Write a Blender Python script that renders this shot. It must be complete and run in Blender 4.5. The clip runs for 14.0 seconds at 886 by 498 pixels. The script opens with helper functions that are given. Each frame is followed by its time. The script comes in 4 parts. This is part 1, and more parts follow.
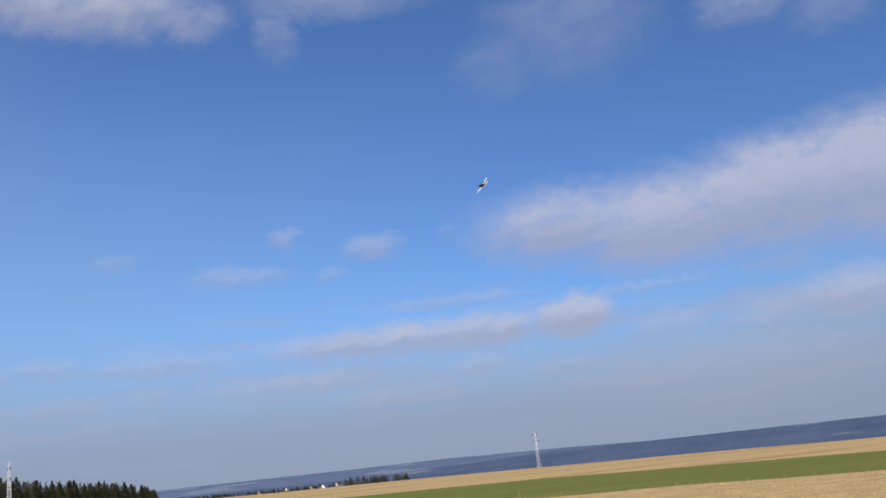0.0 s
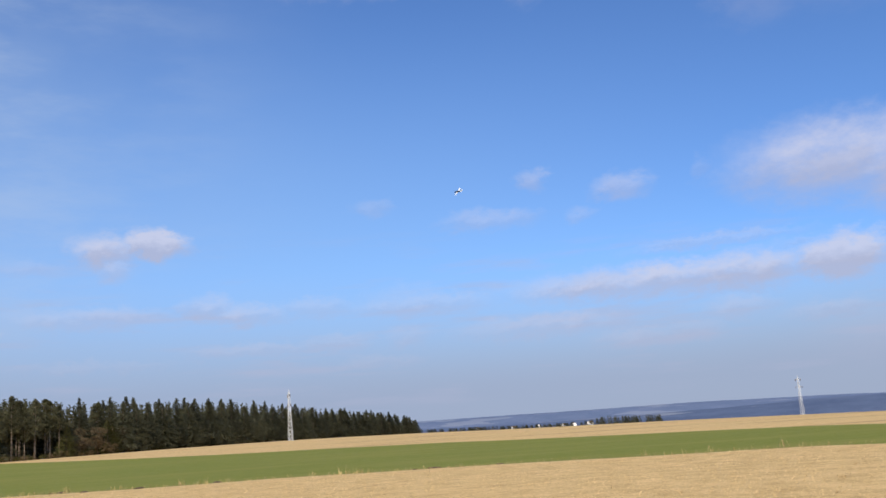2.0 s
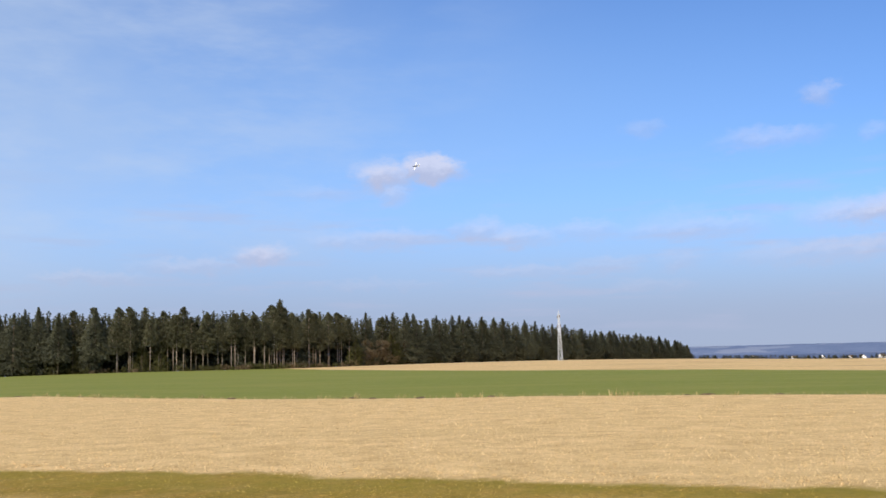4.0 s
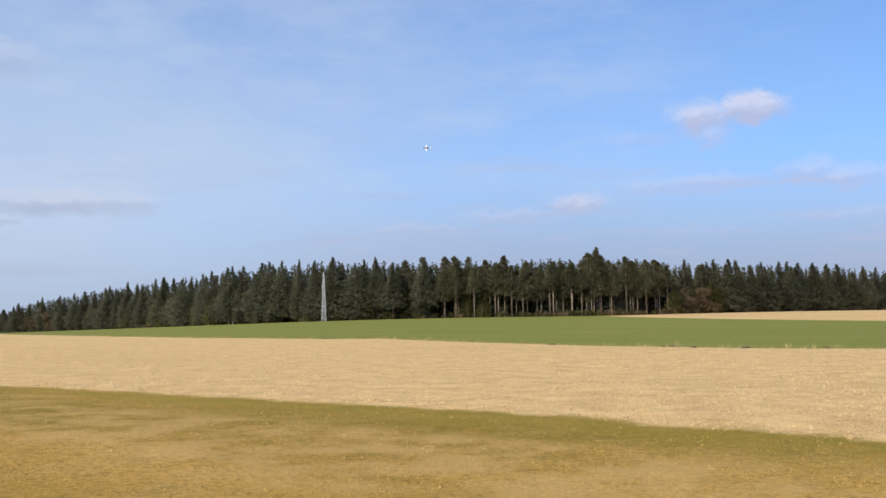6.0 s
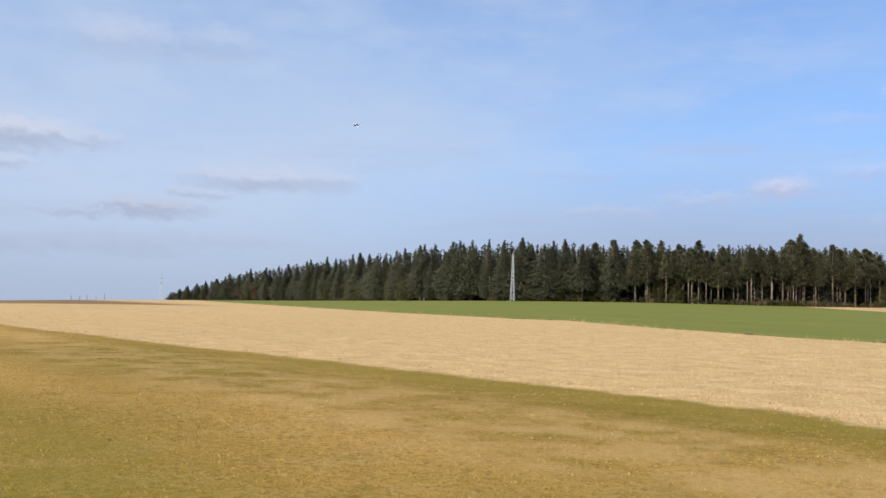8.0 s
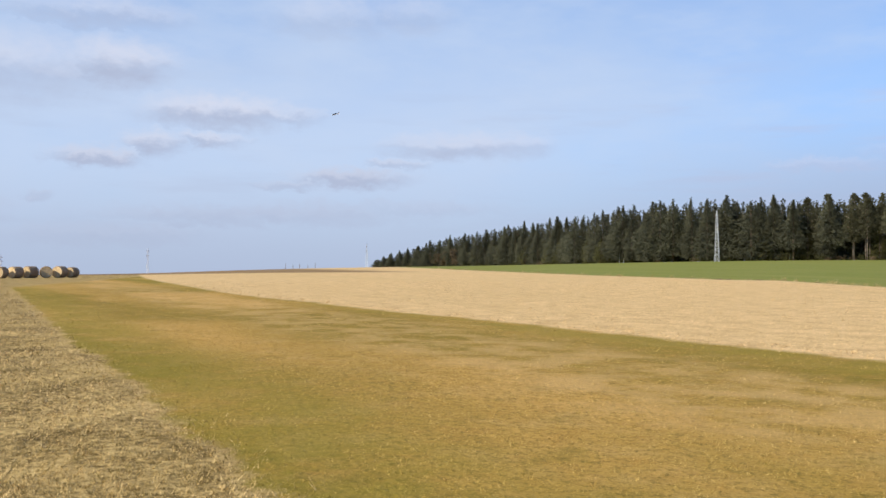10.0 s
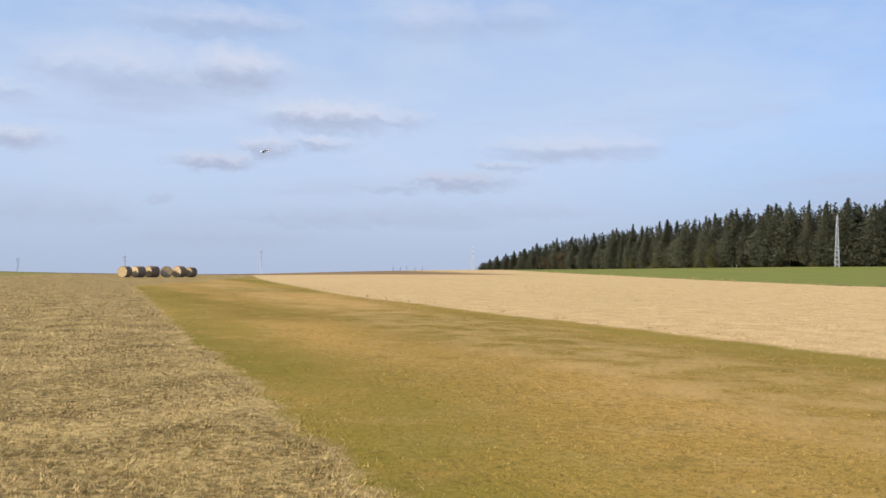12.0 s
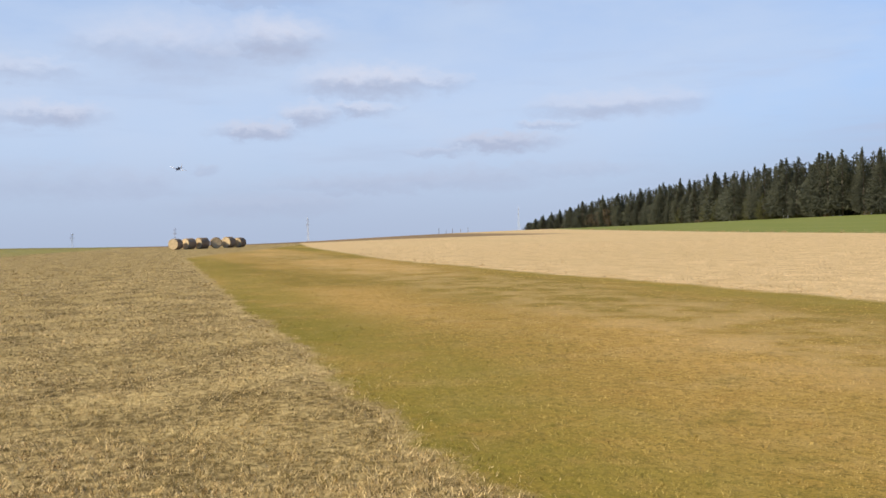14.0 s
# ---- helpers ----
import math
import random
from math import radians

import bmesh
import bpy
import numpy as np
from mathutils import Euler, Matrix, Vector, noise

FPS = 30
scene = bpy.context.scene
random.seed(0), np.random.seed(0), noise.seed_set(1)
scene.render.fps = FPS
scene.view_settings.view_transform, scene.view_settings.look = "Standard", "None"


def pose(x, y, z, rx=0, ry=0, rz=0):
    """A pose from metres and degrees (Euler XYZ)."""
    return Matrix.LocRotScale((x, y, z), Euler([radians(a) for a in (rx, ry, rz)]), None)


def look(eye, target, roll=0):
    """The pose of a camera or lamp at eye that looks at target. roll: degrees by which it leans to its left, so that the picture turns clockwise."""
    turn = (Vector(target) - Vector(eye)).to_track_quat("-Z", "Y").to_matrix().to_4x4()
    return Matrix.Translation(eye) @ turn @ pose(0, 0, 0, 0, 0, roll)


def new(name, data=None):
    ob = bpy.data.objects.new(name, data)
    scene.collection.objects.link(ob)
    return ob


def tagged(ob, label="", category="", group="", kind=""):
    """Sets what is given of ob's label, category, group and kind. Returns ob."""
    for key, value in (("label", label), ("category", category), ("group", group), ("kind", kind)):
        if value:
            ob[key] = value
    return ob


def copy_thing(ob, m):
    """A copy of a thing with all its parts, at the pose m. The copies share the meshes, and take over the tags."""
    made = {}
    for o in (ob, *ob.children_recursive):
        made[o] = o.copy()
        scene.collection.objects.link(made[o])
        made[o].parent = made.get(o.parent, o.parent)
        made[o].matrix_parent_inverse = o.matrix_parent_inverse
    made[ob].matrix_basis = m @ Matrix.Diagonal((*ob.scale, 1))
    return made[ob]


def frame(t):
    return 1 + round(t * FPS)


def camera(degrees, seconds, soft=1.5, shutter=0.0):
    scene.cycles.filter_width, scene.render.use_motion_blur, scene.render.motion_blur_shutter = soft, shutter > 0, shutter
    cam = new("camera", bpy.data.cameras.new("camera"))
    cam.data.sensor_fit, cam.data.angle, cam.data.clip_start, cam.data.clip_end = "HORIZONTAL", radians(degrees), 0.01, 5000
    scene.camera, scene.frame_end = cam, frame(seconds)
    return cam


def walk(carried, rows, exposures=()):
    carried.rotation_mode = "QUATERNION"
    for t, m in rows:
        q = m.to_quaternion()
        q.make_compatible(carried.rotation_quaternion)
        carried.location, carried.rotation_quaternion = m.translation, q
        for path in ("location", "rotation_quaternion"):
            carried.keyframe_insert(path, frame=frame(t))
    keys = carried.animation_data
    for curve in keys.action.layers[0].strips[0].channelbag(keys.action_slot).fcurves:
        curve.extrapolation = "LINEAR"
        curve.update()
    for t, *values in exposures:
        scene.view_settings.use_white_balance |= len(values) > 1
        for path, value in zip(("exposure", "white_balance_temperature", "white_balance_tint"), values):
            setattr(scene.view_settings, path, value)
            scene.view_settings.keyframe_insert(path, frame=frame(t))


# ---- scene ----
cam = camera(51.2, 14.0, soft=1.6)
# seconds, yaw, pitch, roll of a hand-held camera that pans about its holder
TURNS = [(0.0, -40.50, 13.50, 6.75), (0.5, -39.62, 13.27, 5.83), (1.0, -35.98, 12.42, 5.63), (1.5, -30.76, 11.94, 4.81), (2.0, -25.29, 11.28, 4.29), (2.2, -23.28, 10.93, 4.20),
         (4.3, -6.50, 6.60, 1.45), (4.5, -4.79, 6.12, 1.39), (5.0, 0.0, 5.55, 1.07), (5.5, 6.31, 5.13, 0.89), (6.0, 10.44, 4.55, 0.97), (6.5, 13.30, 4.30, 0.42), (7.0, 15.21, 3.35, 0.38),
         (7.5, 18.96, 2.91, -0.80), (8.0, 22.02, 3.33, -1.29), (8.5, 25.39, 3.31, -0.48), (9.0, 30.99, 1.76, -0.45), (9.2, 31.75, 1.53, -0.30), (11.3, 37.08, 0.60, -0.50), (11.5, 36.80, 1.07, -0.36), (12.0, 40.81, 1.07, -0.59),
         (12.5, 38.34, 0.16, -0.37), (13.0, 39.56, -0.59, -0.28), (13.5, 42.48, -0.57, 0.94), (14.0, 43.64, -1.25, 1.45)]
REACH = 0.22
walk(cam, [(t, pose(-REACH * math.sin(radians(a)), REACH * math.cos(radians(a)), 1.7, 90 + p, r, a)) for t, a, p, r in TURNS],
     exposures=[(0.0, -0.3), (1.0, -0.2), (2.0, -0.02), (4.5, 0.13), (7.5, 0.1), (9.0, 0.2), (14.0, 0.17)])

SUN_AZ, SUN_EL = -160.0, 33.0   # bearing from +y clockwise, height
sun = new("sun", bpy.data.lights.new("sun", "SUN"))
sun.data.energy, sun.data.angle, sun.data.color = 4.9, radians(0.6), (1.0, 0.905, 0.77)
away = Vector((math.sin(radians(SUN_AZ)) * math.cos(radians(SUN_EL)), math.cos(radians(SUN_AZ)) * math.cos(radians(SUN_EL)), math.sin(radians(SUN_EL))))
sun.matrix_world = look(away * 200, (0, 0, 0))
tagged(sun, kind="structure")


# ---- node helpers ----
class V:
    """A value in a node tree that takes arithmetic."""
    def __init__(self, tree, socket):
        self.t, self.s = tree, socket

    def _op(self, op, *others, clamp=False):
        n = self.t.nodes.new("ShaderNodeMath")
        n.operation, n.use_clamp = op, clamp
        for i, o in enumerate((self, *others)):
            if isinstance(o, V):
                self.t.links.new(o.s, n.inputs[i])
            else:
                n.inputs[i].default_value = o
        return V(self.t, n.outputs[0])

    def __add__(self, o): return self._op("ADD", o)
    def __sub__(self, o): return self._op("SUBTRACT", o)
    def __mul__(self, o): return self._op("MULTIPLY", o)
    def __truediv__(self, o): return self._op("DIVIDE", o)
    def max(self, o): return self._op("MAXIMUM", o)
    def min(self, o): return self._op("MINIMUM", o)
    def pow(self, o): return self._op("POWER", o)

    def step(self, a, b):
        """0 below a, 1 above b, smooth between."""
        n = self.t.nodes.new("ShaderNodeMapRange")
        n.interpolation_type = "SMOOTHSTEP"
        for i, o in enumerate((self, a, b)):
            if isinstance(o, V):
                self.t.links.new(o.s, n.inputs[i])
            else:
                n.inputs[i].default_value = o
        return V(self.t, n.outputs[0])


def noise_of(tree, vector, scale, detail=4.0, rough=0.55, stretch=None):
    if stretch:
        m = tree.nodes.new("ShaderNodeMapping")
        m.inputs["Scale"].default_value = stretch
        tree.links.new(vector, m.inputs["Vector"])
        vector = m.outputs[0]
    n = tree.nodes.new("ShaderNodeTexNoise")
    n.inputs["Scale"].default_value, n.inputs["Detail"].default_value, n.inputs["Roughness"].default_value = scale, detail, rough
    tree.links.new(vector, n.inputs["Vector"])
    return V(tree, n.outputs["Fac"])


def mixed(tree, fac, a, b, mode="MIX"):
    """A colour between a and b; each a socket or an rgb triple."""
    n = tree.nodes.new("ShaderNodeMix")
    n.data_type, n.blend_type = "RGBA", mode
    for socket, val in ((n.inputs[0], fac), (n.inputs[6], a), (n.inputs[7], b)):
        if isinstance(val, V):
            tree.links.new(val.s, socket)
        elif isinstance(val, bpy.types.NodeSocket):
            tree.links.new(val, socket)
        elif isinstance(val, tuple):
            socket.default_value = (*val, 1)
        else:
            socket.default_value = val
    return n.outputs[2]


# ---- sky with its clouds ----
world = bpy.data.worlds.new("sky")
scene.world = world
world.use_nodes = True
wt = world.node_tree
wt.nodes.clear()
coord = wt.nodes.new("ShaderNodeTexCoord").outputs["Generated"]
split = wt.nodes.new("ShaderNodeSeparateXYZ")
wt.links.new(coord, split.inputs[0])
wx, wy, wz = (V(wt, split.outputs[i]) for i in range(3))
lift = wt.nodes.new("ShaderNodeCombineXYZ")
for value, socket in ((wx, lift.inputs[0]), (wy, lift.inputs[1]), (wz.max(0.012), lift.inputs[2])):
    wt.links.new(value.s, socket)
sky = wt.nodes.new("ShaderNodeTexSky")
sky.sky_type, sky.sun_disc, sky.sun_elevation, sky.sun_rotation = "NISHITA", False, radians(SUN_EL), radians(SUN_AZ)
sky.altitude, sky.air_density, sky.dust_density, sky.ozone_density = 500, 1.0, 0.6, 2.0
wt.links.new(lift.outputs[0], sky.inputs[0])
az = wx._op("ARCTAN2", wy) * (180 / math.pi)
el = wz._op("ARCSINE") * (180 / math.pi)
flat = wt.nodes.new("ShaderNodeCombineXYZ")
wt.links.new(az.s, flat.inputs[0]), wt.links.new((el * 1.7).s, flat.inputs[1])
swirl = noise_of(wt, flat.outputs[0], 0.33, 5, 0.6) - 0.5
curl = noise_of(wt, flat.outputs[0], 0.85, 5, 0.62) - 0.5
puff = noise_of(wt, flat.outputs[0], 0.42, 6, 0.6)
spot = wt.nodes.new("ShaderNodeCombineXYZ")
wt.links.new((az + swirl * 3.4 + curl * 1.5).s, spot.inputs[0])
wt.links.new((el + curl * 1.5 - swirl * 0.6 - 0.05).s, spot.inputs[1])


def vector_op(op, a, b):
    n = wt.nodes.new("ShaderNodeVectorMath")
    n.operation = op
    wt.links.new(a, n.inputs[0])
    n.inputs[1].default_value = b
    return n


# bearing, height, half width, half height, weight of each cloud
CLOUDS = [
    (50.0, 13.79, 5.05, 1.75, 0.8), (56.2, 13.04, 5.39, 2.17, 1), (63.0, 13.49, 6.12, 2.38, 1.1), (68.1, 13.46, 4.32, 2.73, 1.1), (32.2, 14.93, 0.94, 0.53, 0.45), (37.7, 13.92, 1.73, 0.63, 0.6), (29.1, 12.74, 2.69, 0.49, 0.45), (21.9, 13.99, 1.15, 0.42, 0.3),
    (42.5, 14.46, 0.58, 0.53, 0.25), (34.9, 12.45, 0.79, 0.35, 0.25), (42.6, 10.03, 4.62, 0.28, 0.4), (52.1, 9.38, 6.03, 0.28, 0.4), (39.2, 8.08, 7.78, 0.77, 0.8), (44.5, 8.04, 3.18, 0.88, 0.85), (49.8, 8.21, 2.12, 0.98, 1.3), (55.1, 6.75, 2.29, 0.7, 0.5),
    (65.7, 6.98, 3.0, 1.23, 0.7), (62.2, 6.29, 3.17, 1.05, 0.5), (32.0, 5.92, 4.22, 0.56, 0.6), (37.4, 4.72, 2.46, 0.46, 0.55), (43.5, 5.97, 1.94, 0.56, 0.55), (48.7, 5.25, 2.29, 0.46, 0.5), (40.9, 4.83, 1.58, 0.42, 0.5), (23.8, 5.95, 1.58, 0.49, 0.4),
    (24.8, 7.84, 3.89, 0.56, 0.45), (18.0, 8.03, 2.3, 0.49, 0.4), (18.6, 5.77, 2.11, 0.32, 0.35), (21.9, 4.51, 1.93, 0.32, 0.35), (58.5, 3.55, 9.12, 1.58, 0.55), (20.1, 28.68, 7.58, 1.33, 0.75), (27.0, 28.03, 2.58, 0.95, 0.65), (36.7, 28.78, 5.59, 0.77, 0.5),
    (32.6, 27.22, 1.26, 1.26, 0.4), (52.4, 25.81, 4.67, 2.45, 0.35), (47.2, 23.95, 2.11, 1.47, 0.25), (63.3, 24.44, 2.88, 0.84, 0.5), (68.3, 22.96, 2.47, 0.91, 0.35), (8.4, 12.17, 1.72, 0.67, 1.25), (5.7, 11.88, 1.86, 0.77, 0.85), (6.1, 10.72, 0.93, 0.53, 0.5),
    (1.8, 10.79, 1.43, 0.35, 0.2), (4.9, 7.92, 3.89, 0.53, 0.5), (11.5, 8.35, 1.34, 0.56, 0.6), (14.0, 7.85, 2.05, 0.49, 0.6), (17.8, 8.17, 1.7, 0.35, 0.35), (23.4, 8.25, 2.3, 0.7, 0.25), (-2.1, 7.02, 1.69, 0.53, 0.75), (-6.3, 6.36, 2.99, 0.39, 0.4),
    (-11.8, 5.69, 2.82, 0.28, 0.35), (13.8, 5.68, 2.99, 0.32, 0.45), (19.0, 6.1, 1.94, 0.28, 0.35), (4.9, 5.13, 3.87, 0.25, 0.3), (-38.7, 3.33, 7.37, 0.39, 0.35), (-53.9, 11.57, 3.04, 1.12, 0.85), (-58.7, 11.08, 4.82, 1.47, 0.55), (-62.9, 11.19, 2.5, 0.88, 0.4),
    (-54.9, 14.29, 4.7, 0.77, 0.5), (-41.4, 14.81, 3.26, 0.98, 0.4), (-36.5, 14.99, 2.54, 0.91, 0.35), (-47.9, 9.04, 4.08, 0.77, 0.85), (-44.1, 8.9, 1.95, 0.49, 0.6), (-51.6, 7.06, 1.48, 0.63, 0.85), (-54.9, 6.2, 2.29, 0.46, 0.9), (-48.6, 7.39, 1.94, 0.35, 0.7),
    (-33.3, 7.17, 3.88, 0.63, 0.7), (-29.8, 7.31, 2.12, 0.53, 0.5), (-40.1, 5.21, 3.34, 0.49, 0.95), (-36.9, 6.13, 1.48, 0.28, 0.6), (-43.4, 4.76, 2.28, 0.21, 0.6), (-58.0, 3.85, 0.91, 0.28, 0.5), (-46.2, 2.85, 8.41, 0.49, 0.5), (-62.5, 3.06, 2.45, 0.7, 0.45),
    (-66.7, 7.03, 3.0, 0.56, 0.75), (-67.8, 9.52, 2.49, 0.56, 0.5), (-60.1, 11.3, 4.28, 1.26, 0.5), (-66.2, 3.15, 5.26, 0.84, 0.45), (-42.3, 3.02, 4.91, 0.39, 0.5), (-54.5, 1.66, 5.25, 0.56, 0.45), (-30.6, 7.22, 2.65, 0.6, 0.5)]
cover, body = None, None
for a, e, w, h, k in CLOUDS:
    k = k * 0.72 if k < 0.7 and a > 0 else k
    off = vector_op("MULTIPLY", vector_op("SUBTRACT", spot.outputs[0], (a, e, 0)).outputs[0], (1 / w, 1 / (h * 1.2), 0)).outputs[0]
    one = V(wt, vector_op("LENGTH", off, (0, 0, 0)).outputs["Value"]).step(1.6, 0.35) * k
    top = V(wt, vector_op("DOT_PRODUCT", off, (0.0, 0.5, 0)).outputs["Value"]) + 0.5
    cover = one if cover is None else cover.max(one)
    body = one * top if body is None else body.max(one * top)
thick = (cover * (puff * 1.9 + 0.15))._op("MULTIPLY", 1.0, clamp=True)
west = az.step(-2, -38)
turned = wt.nodes.new("ShaderNodeMapping")
turned.inputs["Rotation"].default_value, turned.inputs["Scale"].default_value = (0, 0, radians(52)), (0.10, 0.22, 1)
wt.links.new(flat.outputs[0], turned.inputs["Vector"])
wisps = noise_of(wt, turned.outputs[0], 1.0, 6, 0.6).step(0.4, 0.72) * az.step(20, -8) * el.step(2.5, 8.0)
veil = (noise_of(wt, flat.outputs[0], 0.10, 4, 0.55).step(0.25, 0.75) * 0.5 + 0.36) * az.step(26, -40)
sheets = (west * -0.55 + 1.0) * noise_of(wt, flat.outputs[0], 1.0, 4, 0.55, stretch=(0.09, 0.42, 1)).step(0.5, 0.72) * el.step(1.0, 3.0) * el.step(14.0, 7.0) * 0.5
SKY_TINT = (0.80, 1.11, 1.60)
deep = mixed(wt, 1.0, sky.outputs[0], SKY_TINT, "MULTIPLY")
base = mixed(wt, el.step(28, 11) * az.step(52, 15) * 0.36, deep, (3.4, 5.4, 8.2))
base = mixed(wt, veil, base, (4.6, 5.8, 7.9))
base = mixed(wt, west * el.step(19, 8) * 0.62, base, (5.5, 6.4, 8.1))
base = mixed(wt, wisps * 0.34, base, (5.4, 6.4, 8.2))
mixed_haze = (el + west * 4.0).step(11.0, 2.0) * 0.92
base = mixed(wt, mixed_haze, base, mixed(wt, west, (3.6, 4.2, 5.9), (3.9, 4.6, 6.2)))
shade = mixed(wt, west, (4.8, 5.1, 6.9), (4.0, 4.5, 6.0))
base = mixed(wt, sheets, base, shade)
rise = (body / cover.max(0.02)).step(0.28, 0.75)
lit = mixed(wt, rise * (el.step(3.0, 9.0) * 0.75 + 0.2), shade, mixed(wt, west, (6.7, 6.9, 8.6), (6.5, 6.8, 8.0)))
colour = mixed(wt, thick * 0.82, base, lit)
bg = wt.nodes.new("ShaderNodeBackground")
bg.inputs["Strength"].default_value = 0.095
wt.links.new(colour, bg.inputs["Color"])
wt.links.new(bg.outputs[0], wt.nodes.new("ShaderNodeOutputWorld").inputs[0])


# ---- materials ----
def material(name, rough=0.8, metal=0.0):
    mat = bpy.data.materials.new(name)
    mat.use_nodes = True
    t = mat.node_tree
    b = t.nodes["Principled BSDF"]
    b.inputs["Roughness"].default_value, b.inputs["Metallic"].default_value = rough, metal
    b.inputs["Specular IOR Level"].default_value = 0.25
    return mat, t, b


def bump(t, b, height, strength, distance):
    n = t.nodes.new("ShaderNodeBump")
    n.inputs["Strength"].default_value, n.inputs["Distance"].default_value = strength, distance
    t.links.new(height.s, n.inputs["Height"])
    t.links.new(n.outputs[0], b.inputs["Normal"])


def simple(name, c1, c2, scale, rough=0.8, metal=0.0, relief=0.0, coords="Object", per="", vary=0.35):
    """Two-tone mottled surface at two scales; per: 'object' or 'island' adds a change of tone from piece to piece."""
    mat, t, b = material(name, rough, metal)
    p = t.nodes.new("ShaderNodeTexCoord").outputs[coords]
    big, fine = noise_of(t, p, scale, 3), noise_of(t, p, scale * 7, 4)
    col = mixed(t, (big * 0.6 + fine * 0.4).step(0.3, 0.7), c1, c2)
    if per:
        r = t.nodes.new("ShaderNodeObjectInfo").outputs["Random"] if per == "object" else t.nodes.new("ShaderNodeNewGeometry").outputs["Random Per Island"]
        tone = V(t, r) * vary + (1 - vary / 2)
        n = t.nodes.new("ShaderNodeVectorMath")
        n.operation = "SCALE"
        t.links.new(col, n.inputs[0]), t.links.new(tone.s, n.inputs["Scale"])
        col = n.outputs[0]
    t.links.new(col, b.inputs["Base Color"])
    if relief:
        bump(t, b, fine, 0.6, relief)
    return mat


STRIP_N = (0.49, 0.872)     # across the mown strip; along it: (-0.872, 0.49)
FIELD_EDGE = [(-60, 20), (-20.3, 28), (-17.8, 36), (-11.6, 41.5), (-3, 44.5), (3.3, 47.4), (13.3, 49), (23.3, 49.6), (33, 52.2), (46.2, 57.5), (62, 65), (68, 63.5), (97.7, 69.1), (142, 81.7), (192, 95), (300, 122)]
STRIP_EDGE = [(-60, 13.0), (0, 13.6), (5, 14.0), (10, 14.3), (17, 14.3), (23, 13.9), (30, 13.3), (42, 12.8), (52, 12.5), (62, 13.2), (80, 14.4), (95, 15.4), (115, 17.3), (140, 20.3), (165, 24), (300, 45)]
CROP_EDGE = [(-60, 25), (-34.5, 47), (-30.7, 61), (-25.3, 84), (-10.3, 103), (8.6, 127.6), (39.4, 145.7), (70.8, 176.7), (128.6, 234), (300, 420)]


def foliage(name, c1, c2, scale, vary):
    """Needles and twigs that let a little light through."""
    mat = simple(name, c1, c2, scale, 0.85, per="object", vary=vary)
    t = mat.node_tree
    b, out = t.nodes["Principled BSDF"], t.nodes["Material Output"]
    tr, mx = t.nodes.new("ShaderNodeBsdfTranslucent"), t.nodes.new("ShaderNodeMixShader")
    t.links.new(b.inputs["Base Color"].links[0].from_socket, tr.inputs["Color"])
    mx.inputs[0].default_value = 0.45
    t.links.new(b.outputs[0], mx.inputs[1]), t.links.new(tr.outputs[0], mx.inputs[2])
    t.links.new(mx.outputs[0], out.inputs["Surface"])
    return mat


def zone_masks(t):
    """Which field each spot of the ground belongs to, from the plan; edges wander a little."""
    p = t.nodes.new("ShaderNodeNewGeometry").outputs["Position"]
    s = t.nodes.new("ShaderNodeSeparateXYZ")
    t.links.new(p, s.inputs[0])
    x, y = V(t, s.outputs[0]), V(t, s.outputs[1])
    u, v = y * STRIP_N[0] - x * STRIP_N[1], x * STRIP_N[0] + y * STRIP_N[1]
    wob = (noise_of(t, p, 3.1, 5, 0.75) - 0.5) * 0.7 + (noise_of(t, p, 0.5, 3) - 0.5) * 0.8
    wob = wob + (u * 2.1 + (u * 0.63)._op("SINE") * 1.3)._op("SINE") * 0.07 + (u * 5.3)._op("SINE") * 0.04
    vw = v + wob - u.step(24, 14) * v.step(8, 5) * 0.2

    def edge(points, reach):
        c = t.nodes.new("ShaderNodeFloatCurve")
        cur = c.mapping.curves[0]
        pts = [((q[0] + 60) / 360, q[1] / reach) for q in points]
        cur.points[0].location, cur.points[-1].location = pts[0], pts[-1]
        for q in pts[1:-1]:
            cur.points.new(*q)
        for q in cur.points:
            q.handle_type = "VECTOR"
        c.mapping.update()
        t.links.new(((u + 60.0) / 360.0).s, c.inputs["Value"])
        return V(t, c.outputs[0]) * reach

    g1, g2 = edge(FIELD_EDGE, 450.0), edge(CROP_EDGE, 450.0)
    inside = (vw - edge(STRIP_EDGE, 60.0)).step(0.3, -0.3)
    mown = vw.step(1.55, 2.0) * inside * (u - (v - 1.8) * 3.3 + wob).step(74, 72)
    crop = (vw - g1).step(-0.3, 0.3) * (g2 - vw).step(-0.5, 0.5)
    upper = (vw - g2).step(-0.5, 0.5)
    rough = vw.step(2.0, 1.55).max(inside * (u - (v - 1.8) * 3.3 + wob).step(72, 74))
    farcrop = (u - (v + 14.0) * 6.4).step(94, 97) * v.step(0.5, -0.5)
    crest = u.step(143, 150) * v.step(75, 60)
    return p, x, y, u, v, crest, mown, crop, upper, rough, farcrop


